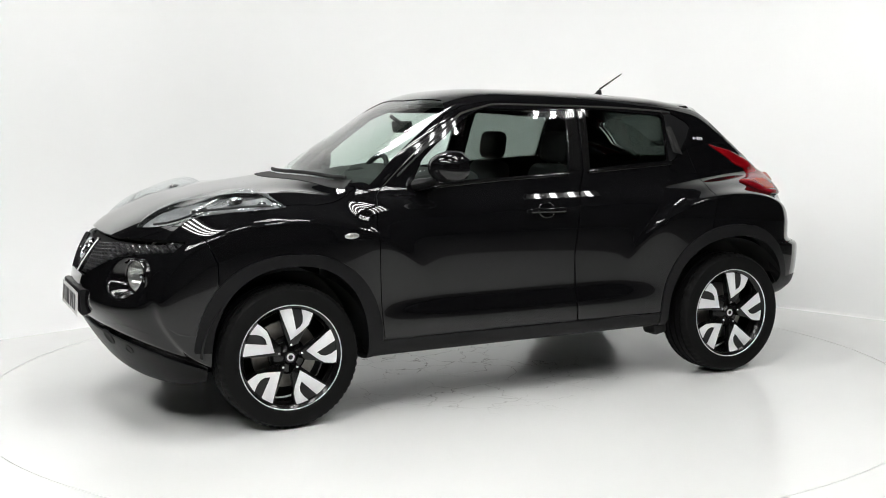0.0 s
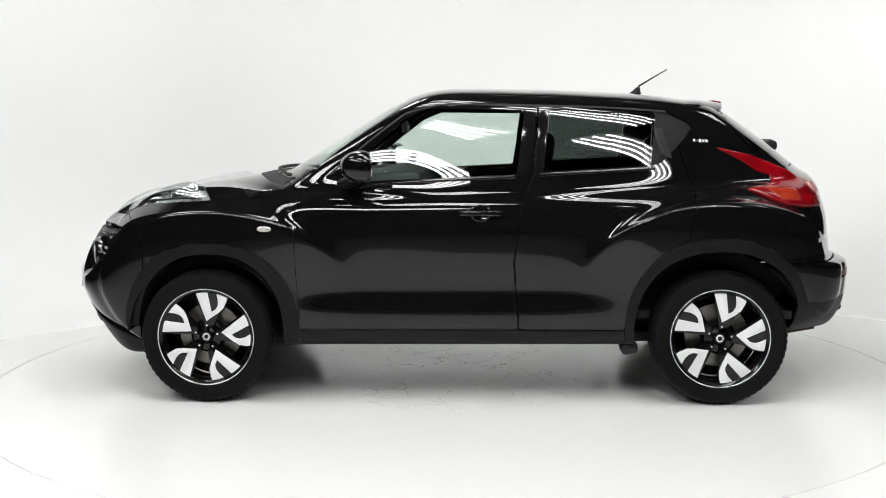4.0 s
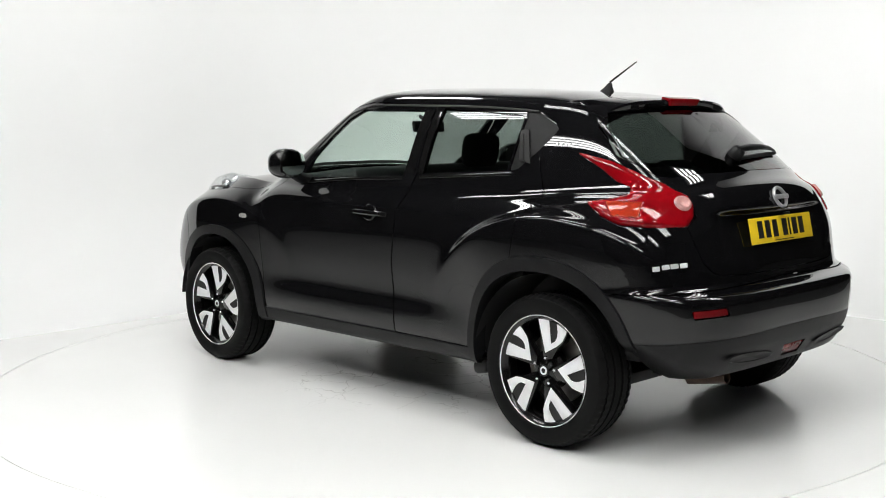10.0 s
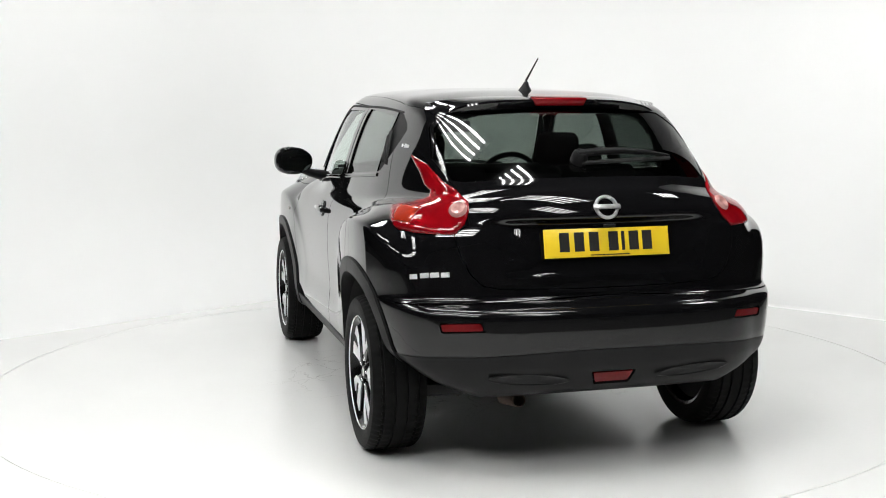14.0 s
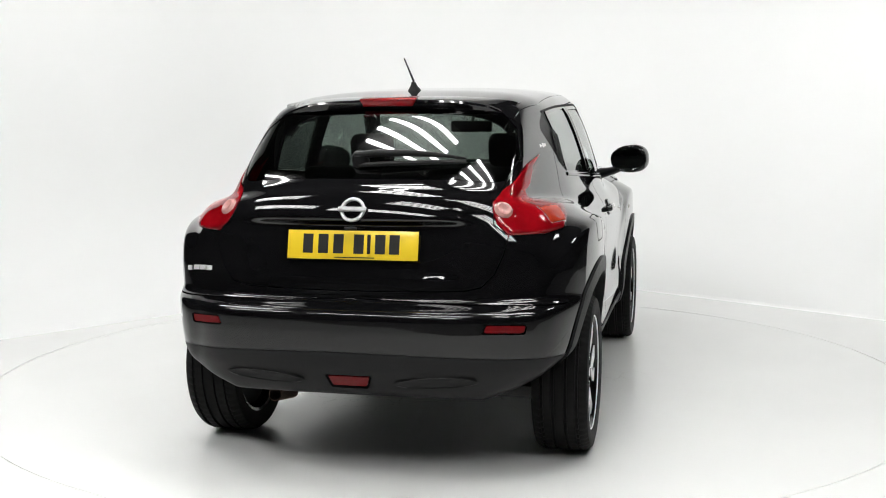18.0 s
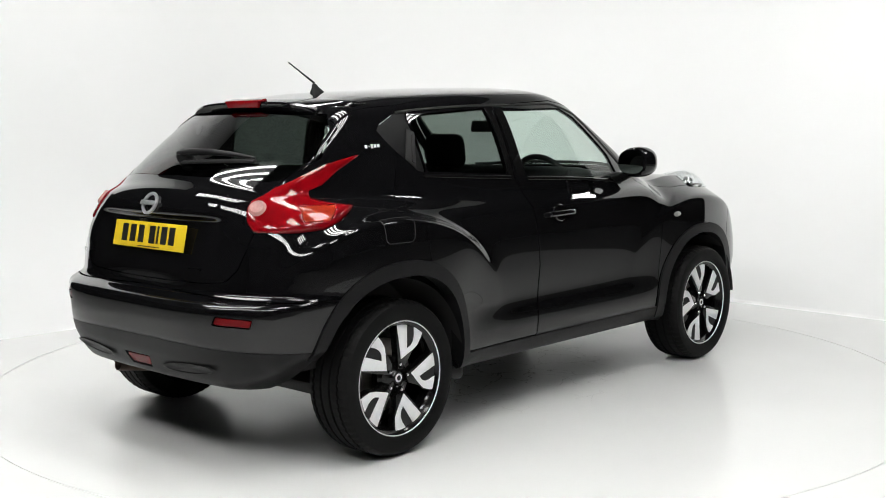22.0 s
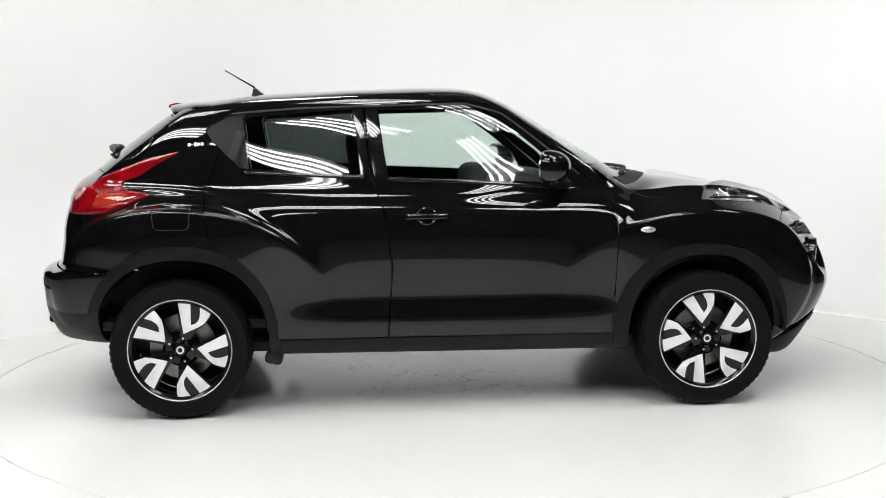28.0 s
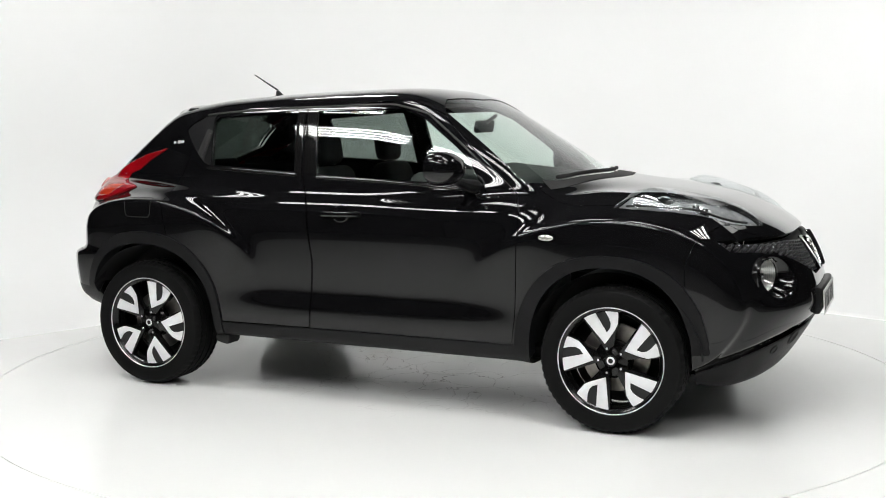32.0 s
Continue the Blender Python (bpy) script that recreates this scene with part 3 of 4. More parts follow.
def panel(name, sk, t, material, parent, sides="both", push=0.0, flange=0.02, label=""):
    """Panels from half-skin triangles. both: one mesh across the middle; pair: a left and a right one."""
    v, t = compact(sk.v, t)
    n = skin_normal(v)
    mirror = np.array([1, -1, 1])
    made = []
    if sides == "both":
        mid = np.abs(v[:, 1]) < 1e-5
        n[mid, 1] = 0
        idx = np.where(mid, np.arange(len(v)), np.cumsum(~mid) - 1 + len(v))
        sets = [(np.concatenate([v, (v * mirror)[~mid]]), np.concatenate([n, (n * mirror)[~mid]]), np.concatenate([t, idx[t][:, ::-1]]))]
    else:
        sets = [(v, n, t), (v * mirror, n * mirror, t[:, ::-1])]
    for vv, nn, tt in sets:
        vv = vv + nn * (push(vv * np.array([1, np.sign(vv[:, 1].mean() + 1e-9) if sides != 'both' else 1, 1]))[:, None] if callable(push) else push)
        faces = tt
        e = np.concatenate([tt[:, [0, 1]], tt[:, [1, 2]], tt[:, [2, 0]]])
        k = np.sort(e, axis=1)
        key = k[:, 0].astype(np.int64) * len(vv) + k[:, 1]
        u, first, count = np.unique(key, return_index=True, return_counts=True)
        b = e[first[count == 1]]
        allv, alln = vv, nn
        quads = []
        if flange and len(b):
            ring, inv = np.unique(b, return_inverse=True)
            inv = inv.reshape(-1, 2)
            a0 = len(vv)
            lip = vv[ring] - nn[ring] * 0.0006
            deep = vv[ring] - nn[ring] * flange
            allv = np.concatenate([vv, lip, deep])
            alln = np.concatenate([nn, np.zeros((2 * len(ring), 3))])
            m = len(ring)
            quads = [(b_[1], b_[0], a0 + i_[0], a0 + i_[1]) for b_, i_ in zip(b, inv)] + [(a0 + i_[1], a0 + i_[0], a0 + m + i_[0], a0 + m + i_[1]) for i_ in inv]
        made.append(link(name, allv, faces.tolist() + quads, material, parent, label, None if callable(push) else alln))
    return made[0] if sides == "both" else made


# ---- the car ----
car = empty("car", "shiny black compact crossover car with black and silver alloy wheels", "car")
X, Y, Z = 0, 1, 2
AX_F, AX_R = 1.265, -1.265


def side_shape(outline, ymin=0.42):
    return lambda v: np.minimum(inside(v[:, X], v[:, Z], outline), v[:, Y] - ymin)


def top_shape(outline, zmin=0.6):
    return lambda v: np.minimum(inside(v[:, X], v[:, Y], outline), v[:, Z] - zmin)


def rear_shape(outline, xmax=-1.2):
    return lambda v: np.minimum(inside(v[:, Y], v[:, Z], outline), xmax - v[:, X])


def arch(cx, cz, rx, rz, ends=(0.0, 0.0)):
    def field(v):
        dx, dz = v[:, X] - cx, v[:, Z] - cz
        k = (np.abs(dx / rx) ** 2.3 + (np.maximum(dz, 0) / rz) ** 2.3) ** (1 / 2.3)
        up = (1 - k) * 0.5 * (rx + rz)
        return np.min([up, v[:, Y] - 0.45, v[:, Z] - np.where(dx < 0, ends[0], ends[1])], axis=0)
    return field


def plane(a, b, c, d):
    return lambda v: a * v[:, X] + b * v[:, Y] + c * v[:, Z] + d


def both(*fields):
    return lambda v: np.min([f(v) for f in fields], axis=0)


def build_skin():
    sk = Skin()
    # wheel openings and the plastic round them
    for cx, rxo, rzo, rxi, rzi in ((AX_F - 0.02, 0.443, 0.473, 0.368, 0.420), (AX_R + 0.008, 0.452, 0.498, 0.408, 0.434)):
        sk.take(arch(cx, 0.325, rxi, rzi), 0)
        got = sk.take(arch(cx, 0.325, rxo, rzo, (0.30, 0.375) if cx > 0 else (0.465, 0.30)), 0.001)
        panel("wheel_arch_trim", sk, got, TRIM, car, "pair", 0.009, 0.07, "grained black plastic arch trim")
    # glass
    front_win = [(-0.275, 1.128), (-0.325, 1.443), (0.16, 1.452), (0.27, 1.405), (0.42, 1.29), (0.52, 1.205), (0.585, 1.09)]
    rear_win = [(-0.922, 1.170), (-0.932, 1.20), (-0.955, 1.395), (-0.935, 1.416), (-0.445, 1.450), (-0.408, 1.142)]
    quarter = [(-0.985, 1.178), (-1.06, 1.246), (-1.116, 1.305), (-1.148, 1.350), (-1.124, 1.378), (-1.03, 1.424), (-0.955, 1.432), (-0.968, 1.404), (-0.938, 1.165)]
    windows = []
    for nm, o, m in (("side_window", front_win, GLASS), ("rear_side_window", rear_win, GLASS_DARK), ("quarter_panel", quarter, TRIM)):
        got = sk.take(both(side_shape(o), plane(0, 0, 1, -1.0)), 0.001)
        windows.append(panel(nm, sk, got, m, car, "pair", -0.006, 0.01))
    screen = both(plane(0.6, 0, 0.8, -1.16), top_shape([(1.2, -1), (1.08, 0), (1.03, 0.3), (0.86, 0.60), (0.80, 0.665), (0.74, 0.655), (0.34, 0.545), (0.285, 0.40), (0.325, 0.0), (0.325, -1)], 1.02))
    got = sk.take(screen, 0.002)
    panel("windscreen", sk, got, GLASS, car, "both", -0.004, 0.01, "clear windscreen")
    back = both(rear_shape([(-1, 1.170), (0.0, 1.170), (0.35, 1.166), (0.50, 1.152), (0.548, 1.16), (0.578, 1.24), (0.545, 1.36), (0.48, 1.42), (0.3, 1.44), (0, 1.45), (-1, 1.45)]), plane(-1, 0, 0, -1.3))
    got = sk.take(back, 0.002)
    panel("rear_window", sk, got, GLASS_REAR, car, "both", -0.003, 0.01, "dark tinted rear window")
    # lamps
    tail = both(side_shape([(-1.255, 1.256), (-1.436, 1.216), (-1.551, 1.172), (-1.65, 1.130), (-1.72, 1.097), (-1.95, 1.085), (-1.95, 0.96), (-1.69, 0.960), (-1.60, 0.970), (-1.50, 1.004), (-1.40, 1.048), (-1.50, 1.066), (-1.545, 1.084), (-1.535, 1.112), (-1.47, 1.132), (-1.389, 1.186), (-1.28, 1.242)], 0.3),
                lambda v: v[:, Y] - np.interp(v[:, Z], [0.95, 0.975, 1.0, 1.045, 1.08, 1.135, 1.16, 1.24], [0.600, 0.572, 0.545, 0.524, 0.516, 0.548, 0.565, 0.600]))
    def lens(v):
        # a thin lens along the arm, a thick one that stands out at the corner
        bulge = 1 / (1 + np.exp((v[:, Z] - 1.060) / 0.014)) / (1 + np.exp((0.67 - np.abs(v[:, Y])) / 0.02))
        edge = np.clip(tail(np.abs(v) * np.array([-1, 1, 1])) / 0.02, 0, 1)
        return 0.003 + (0.004 + 0.014 * bulge) * np.sqrt(1 - (1 - edge) ** 2)
    amber = both(tail, side_shape([(-1.49, 1.048), (-1.64, 1.050), (-1.66, 0.990), (-1.56, 0.990)], 0.4))
    ambers = panel("indicator_lens", sk, sk.take(amber, 0.0005), AMBER, car, "pair", lens, 0.02, "amber indicator lens")
    got = sk.take(tail, 0.0006)
    tails = panel("tail_light", sk, got, RED, car, "pair", lens, 0.045, "red boomerang tail light with amber and clear lamps")
    head = top_shape([(1.845, 0.40), (1.75, 0.505), (1.65, 0.645), (1.545, 0.70), (1.44, 0.740), (1.33, 0.760), (1.245, 0.757), (1.285, 0.68), (1.325, 0.58), (1.40, 0.48), (1.50, 0.405), (1.62, 0.36), (1.73, 0.35), (1.80, 0.37)], 0.85)
    got = sk.take(head, 0.0015)
    bowls = panel("lamp_bowl", sk, got, LAMP_BOWL, car, "pair", -0.022, 0.0, "silver reflector bowl behind the glass")
    heads = panel("headlight", sk, got, GLASS_LAMP, car, "pair", lambda v: 0.003 + 0.034 * np.clip(head(v) / 0.075, 0, 1) ** 0.75, 0.02, "clear glass headlight on the wing")
    # lower plastics
    sill = both(plane(0, 0, -1, 0.362), lambda v: 0.95 - np.abs(v[:, X]))
    panel("sill_trim", sk, sk.take(sill, 0.001), TRIM, car, "pair", 0.004, 0.02, "matt black plastic sill trim")
    chin = both(plane(0.42, 0, -1, -0.40), plane(1, 0, 0, -1.2))
    panel("front_skirt", sk, sk.take(chin, 0.0015), TRIM, car, "both", 0.0, 0.02, "matt black lower front bumper")
    fog = rear_shape([(-1, 0.382), (0.070, 0.382), (0.088, 0.43), (-1, 0.43)], -1.5)
    panel("rear_fog_light", sk, sk.take(fog, 0.004), RED_DEEP, car, "both", -0.004, 0.012, "red rear fog light")
    skirt = both(lambda v: 0.527 - v[:, Z] - 0.045 * v[:, Y] ** 2, plane(-1, 0, 0, -1.2))
    panel("rear_skirt", sk, sk.take(skirt, 0.0015), TRIM, car, "both", 0.0, 0.02, "matt black lower rear bumper")
    for q in ([(0.517, 0.612), (0.664, 0.604), (0.672, 0.637), (0.532, 0.645)],):
        reflectors = panel("rear_reflector", sk, sk.take(rear_shape(q, -1.5), 0.003), RED_DEEP, car, "pair", -0.003, 0.01, "deep red reflector in the bumper")
    # rear bumper, hatch
    bump = both(lambda v: 0.722 - v[:, Z] - 0.03 * v[:, Y], plane(-1, 0, 0, -1.2), plane(-1, 0, 0.55, -1.84))
    panel("rear_bumper", sk, sk.take(bump, 0.002), PAINT, car)
    hatch = both(rear_shape([(-1, 0.750), (0.14, 0.750), (0.43, 0.756), (0.495, 0.769), (0.541, 0.815), (0.573, 0.889), (0.588, 0.96), (0.53, 1.0), (0.53, 1.10), (0.585, 1.24), (0.55, 1.42), (0.3, 1.46), (-1, 1.46)]), plane(-1, 0, 0, -1.33))
    panel("tailgate", sk, sk.take(hatch, 0.002), PAINT, car)
    # front: grille, bumper, bonnet
    grille = both(lambda v: inside(v[:, Y], v[:, Z], [(-1, 0.675), (0.16, 0.675), (0.46, 0.785), (0.60, 0.812), (0.72, 0.822), (0.74, 0.869), (-1, 0.869)]), plane(1, 0, 0, -1.7))
    panel("grille_backing", sk, sk.take(grille, 0.001), DARK, car, "both", -0.035, 0.0)
    bonnet = top_shape([(2.3, -1), (2.3, 0.2), (1.96, 0.45), (1.83, 0.50), (1.54, 0.70), (1.25, 0.745), (1.09, 0.735), (0.99, 0.695), (0.86, 0.64), (1.05, 0.3), (1.10, 0.0), (1.10, -1)], 0.868)
    panel("bonnet", sk, sk.take(bonnet, 0.002), PAINT, car, "both", 0.0, 0.02, "domed glossy black bonnet")
    nose = both(plane(1, 0.0, 0.0, -1.58), plane(1, 0.35, -0.35, -1.60))
    panel("front_bumper", sk, sk.take(nose, 0.002), PAINT, car)
    # doors
    fd = [(-0.285, 0.365), (-0.262, 0.70), (-0.30, 0.98), (-0.365, 1.14), (-0.385, 1.465), (0.10, 1.490), (0.25, 1.468), (0.35, 1.425), (0.495, 1.290), (0.635, 1.170), (0.785, 1.04), (0.812, 0.98), (0.82, 0.90), (0.815, 0.69), (0.805, 0.48), (0.79, 0.362)]
    doors = panel("front_door", sk, sk.take(side_shape(fd), 0.002), PAINT, car, "pair")
    rd = [(-0.80, 0.365), (-0.90, 0.64), (-1.10, 0.80), (-1.15, 1.05), (-1.10, 1.18), (-1.03, 1.43), (-0.7, 1.455), (-0.39, 1.467), (-0.37, 1.14), (-0.305, 0.98), (-0.267, 0.70), (-0.29, 0.365)]
    rdoors = panel("rear_door", sk, sk.take(side_shape(rd), 0.002), PAINT, car, "pair")
    wing = both(plane(1, 0, 0, -0.62), plane(0, 0, -1, 1.12))
    panel("front_wing", sk, sk.take(wing, 0), PAINT, car, "pair")
    roof = both(plane(0, 0, 1, -1.40), lambda v: np.interp(v[:, X], [-1.5, -1.0, 0.3], [0.50, 0.575, 0.55]) - v[:, Y])
    panel("roof", sk, sk.take(roof, 0.001), PAINT, car)
    panel("body_side", sk, sk.t, PAINT, car, "pair")
    return doors, rdoors, tails, heads, ambers, bowls, windows


doors, rdoors, tails, heads, ambers, bowls, windows = build_skin()
for k in (0, 1):
    ambers[k].parent = tails[k]
    bowls[k].parent = heads[k]
    windows[0][k].parent = doors[k]
    windows[1][k].parent = rdoors[k]
    windows[2][k].parent = rdoors[k]


def wheel(cx, side, turn):
    w = empty("wheel", parent=car)
    w["label"] = "black alloy wheel with machined silver spokes"
    r = 0.33
    prof = [(0.240, -0.10), (0.246, -0.108), (0.26, -0.112), (0.29, -0.116), (0.312, -0.111), (0.323, -0.098)]
    for g in (-0.07, -0.025, 0.025, 0.07):
        prof += [(0.3295, g - 0.007), (0.321, g - 0.005), (0.321, g + 0.005), (0.3295, g + 0.007)]
    prof += [(0.323, 0.098), (0.312, 0.111), (0.29, 0.116), (0.26, 0.112), (0.246, 0.108), (0.240, 0.10)]
    bm = lathe(prof, 180)
    bm.verts.ensure_lookup_table()
    for i, v in enumerate(bm.verts):
        r0 = math.hypot(v.co.x, v.co.y)
        if r0 > 0.318 and abs(v.co.z) > 0.05 and i % 180 % 3 == 0:
            v.co.x *= 1 - 0.0045 / r0
            v.co.y *= 1 - 0.0045 / r0
    part("tyre", bm, RUBBER, w, "low black road tyre")
    part("rim", lathe([(0.243, -0.105), (0.230, -0.10), (0.218, -0.06), (0.208, 0.06), (0.222, 0.09), (0.2385, 0.102)], 72), RIM_BLACK, w)
    part("rim_edge", lathe([(0.2375, 0.098), (0.2380, 0.1035), (0.2400, 0.1065), (0.2425, 0.1035)], 72), ALLOY, w, "bright machined rim edge")
    part("brake_disc", lathe([(0.0, 0.0), (0.155, 0.0), (0.155, -0.022), (0.0, -0.022)], 48), STEEL, w)
    part("barrel_back", lathe([(0.0, -0.06), (0.215, -0.06)], 48), DARK, w)
    part("hub", lathe([(0.0, 0.090), (0.026, 0.089), (0.030, 0.080), (0.045, 0.068), (0.072, 0.064), (0.085, 0.050), (0.088, 0.02)], 40), RIM_BLACK, w)
    part("hub_badge", lathe([(0.011, 0.0915), (0.0145, 0.0925), (0.018, 0.0915), (0.019, 0.0875)], 24), SILVER, w)
    for k in range(5):
        a = radians(72 * k)
        m = pose(0, 0, 0, 0, 0, 72 * k + 31)
        part("wheel_nut", lathe([(0.0, 0.071), (0.005, 0.071), (0.0075, 0.068), (0.009, 0.055), (0.012, 0.05)], 8, Matrix.Translation((0.057 * math.cos(a + 0.6), 0.057 * math.sin(a + 0.6), 0.020))), CHROME, w)
        # black spoke body, and the machined fork on its face
        part("spoke", prism([(0.004, 0.045), (0.050, 0.050), (0.088, 0.098), (0.118, 0.118), (0.142, 0.150), (0.155, 0.178), (0.128, 0.197), (0.098, 0.2135), (0.030, 0.2335), (-0.012, 0.2345)], 0.036, m @ pose(0, 0, 0.050), 0.003), RIM_BLACK, w)
        fork = [(0.0175, 0.077), (0.0847, 0.105), (0.114, 0.122), (0.137, 0.1526), (0.150, 0.1785), (0.126, 0.1970), (0.0965, 0.2135), (0.0965, 0.167), (0.090, 0.142), (0.077, 0.126), (0.0526, 0.116), (0.0535, 0.2275), (0.025, 0.2325), (-0.006, 0.2340)]
        part("spoke_face", prism(fork, 0.004, m @ pose(0, 0, 0.0862), 0.0008), ALLOY, w, "machined silver fork")
        part("spoke_slot", prism([(0.0535, 0.2265), (0.0540, 0.118), (0.076, 0.128), (0.0885, 0.143), (0.0950, 0.168), (0.0950, 0.2125)], 0.0006, m @ pose(0, 0, 0.0862)), DARK, w)
    w.matrix_basis = pose(cx, side * 0.752, r) @ pose(0, 0, 0, -90 * side, 0, 0) @ pose(0, 0, 0, 0, 0, turn)
    return w


for cx, side, turn in ((AX_F, 1, 160.0), (AX_R, 1, 155.8), (AX_F, -1, 2.0), (AX_R, -1, -31)):
    wheel(cx, side, turn)


# ---- small parts that sit on the skin ----
def settle_many(points, rounds=4):
    q = np.array(points, float)
    for _ in range(rounds):
        q = q - skin_normal(q) * skin(*q.T)[:, None]
    n = skin_normal(q)
    return [(Vector(a), Vector(b)) for a, b in zip(q, n)]


def settle(p):
    return settle_many([p])[0]


def on_skin(p, along=(1, 0, 0), lift=0.0):
    """A frame on the skin near p: z outwards, x along the given way."""
    at, n = settle(p)
    x = Vector(along)
    x = (x - n * x.dot(n)).normalized()
    y = n.cross(x)
    m = Matrix((x, y, n)).transposed().to_4x4()
    m.translation = at + n * lift
    return m


def oval(rx, ry, n=28):
    return [(rx * math.cos(2 * math.pi * i / n), ry * math.sin(2 * math.pi * i / n)) for i in range(n)]


def skin_strip(points, width, thick, material, name, parent, label="", lift=0.0):
    """A narrow moulding that follows the skin along points."""
    ring = []
    for i, (at, n) in enumerate(settle_many(points)):
        a = Vector(points[max(0, i - 1)])
        b = Vector(points[min(len(points) - 1, i + 1)])
        d = (b - a).normalized()
        s = n.cross(d).normalized() * width / 2
        at = at + n * lift
        ring.append([at - s - n * 0.006, at - s + n * thick * 0.7, at - s * 0.6 + n * thick, at + s * 0.6 + n * thick, at + s + n * thick * 0.7, at + s - n * 0.006])
    bm = bmesh.new()
    vs = [[bm.verts.new(q) for q in r] for r in ring]
    for a, b in zip(vs, vs[1:]):
        for k in range(5):
            bm.faces.new((a[k], a[k + 1], b[k + 1], b[k]))
    bm.faces.new(vs[0])
    bm.faces.new(vs[-1])
    return part(name, bm, material, parent, label)


def interp_path(points, n):
    p = np.array(points, float)
    t = np.concatenate([[0], np.cumsum(np.linalg.norm(np.diff(p, axis=0), axis=1))])
    q = np.linspace(0, t[-1], n)
    return [tuple(np.interp(q, t, p[:, k])[i] for k in range(3)) for i in range(n)]


def side_details(s):
    k = 0 if s > 0 else 1
    door, rdoor = doors[k], rdoors[k]

    def Y3(p):
        return (p[0], p[1] * s, p[2])
    # belt mouldings under the windows
    skin_strip(interp_path([Y3(p) for p in ((0.59, 0.75, 1.083), (0.2, 0.77, 1.102), (-0.27, 0.765, 1.120))], 24), 0.016, 0.006, GLOSSY_TRIM, "belt_moulding", door)
    skin_strip(interp_path([Y3(p) for p in ((-0.395, 0.765, 1.130), (-0.7, 0.755, 1.148), (-0.96, 0.745, 1.166))], 20), 0.016, 0.006, GLOSSY_TRIM, "belt_moulding", rdoor)
    # pillar panels between the windows
    skin_strip(interp_path([Y3(p) for p in ((-0.315, 0.74, 1.135), (-0.332, 0.69, 1.29), (-0.35, 0.64, 1.44))], 14), 0.062, 0.002, GLOSSY_TRIM, "pillar_panel", door)
    skin_strip(interp_path([Y3(p) for p in ((-0.388, 0.74, 1.140), (-0.402, 0.69, 1.29), (-0.418, 0.64, 1.44))], 14), 0.040, 0.002, GLOSSY_TRIM, "pillar_panel", rdoor)
    # drip moulding over the doors
    skin_strip(interp_path([Y3(p) for p in ((-1.02, 0.60, 1.432), (-0.7, 0.62, 1.462), (-0.3, 0.63, 1.476), (0.1, 0.62, 1.484), (0.28, 0.62, 1.437), (0.5, 0.66, 1.262), (0.66, 0.69, 1.13))], 60), 0.010, 0.004, DARK, "drip_moulding", car)
    # door handle: bar, escutcheons and the hollow behind it
    m = on_skin((-0.10, 0.83 * s, 0.945), (1, 0, 0.015))
    part("handle_hollow", lathe([(0.0, 0.002), (0.7, 0.004), (0.9, 0.006), (1.0, 0.0025), (1.02, -0.002)], 32, m @ pose(0, 0, 0) @ Matrix.Diagonal((0.050, 0.042, 1, 1))), PAINT, door)
    bar = box((0.205, 0.030, 0.022), pose(0, 0.004 * s, 0.026), 0.010, 4)
    for v in bar.verts:
        v.co.z -= 0.9 * v.co.x ** 2
        v.co.y *= 1 - 18 * v.co.x ** 2 * 0.6
    bar.transform(m)
    part("door_handle", bar, PAINT, door, "glossy black door handle")
    for dx in (-0.088, 0.082):
        part("handle_foot", box((0.03, 0.026, 0.024), m @ pose(dx, 0.004 * s, 0.008), 0.006), PAINT, door)
    part("key_lock", lathe([(0.0, 0.0285), (0.006, 0.0285), (0.008, 0.026)], 14, m @ pose(-0.075 if s < 0 else -0.075, 0.004 * s, -0.004)), CHROME, door)
    # rear handle pocket in the quarter trim
    m = on_skin((-1.0, 0.70 * s, 1.285), (0.22, 0, 1))
    part("handle_pocket", prism([(-0.085, -0.028), (0.08, -0.022), (0.085, 0.02), (-0.055, 0.03)], 0.004, m @ pose(0, 0, -0.001), 0.001), DARK, rdoor)
    part("rear_door_handle", box((0.13, 0.018, 0.014), m @ pose(0.0, 0.012 * s, 0.004), 0.005), DARK, rdoor)
    # side repeater
    m = on_skin((0.962, 0.841 * s, 0.867), (1, 0, 0))
    rep = lathe([(0.0, 0.007), (0.5, 0.0062), (0.85, 0.0035), (1.0, 0.0)], 30, m @ Matrix.Diagonal((0.036, 0.0145, 1, 1)))
    r = part("side_repeater", rep, CLEAR, car, "clear oval side repeater")
    part("bulb", lathe([(0.0, 0.009), (0.007, 0.008), (0.009, 0.005)], 16, m @ pose(0, 0, 0)), STEEL, r)
    # C-pillar lettering cannot be kept: bars of its size
    for i, (dx, w, h) in enumerate(((-0.034, 0.013, 0.014), (-0.018, 0.010, 0.004), (-0.003, 0.012, 0.019), (0.013, 0.013, 0.014), (0.030, 0.014, 0.014))):
        m = on_skin((-1.192 + (-dx if s > 0 else dx), 0.635 * s, 1.288 + 0.0), (-s, 0, 0.0))
        part("pillar_badge", box((w, h, 0.002), m @ pose(0, 0, 0.001), 0.0006, 1), SILVER, car, "small silver badge bar")
    if s < 0:
        # seam round the fuel flap
        loop = interp_path([(-1.365, -0.86, 1.034), (-1.21, -0.86, 1.040), (-1.195, -0.86, 1.030), (-1.203, -0.87, 0.912), (-1.218, -0.87, 0.898), (-1.345, -0.87, 0.898), (-1.362, -0.87, 0.911), (-1.378, -0.86, 1.022), (-1.365, -0.86, 1.034)], 60)
        skin_strip(loop, 0.0045, 0.0006, DARK, "fuel_flap_seam", car)
    # door mirror
    mir = empty("door_mirror", parent=car)
    mir["label"] = "glossy black door mirror"
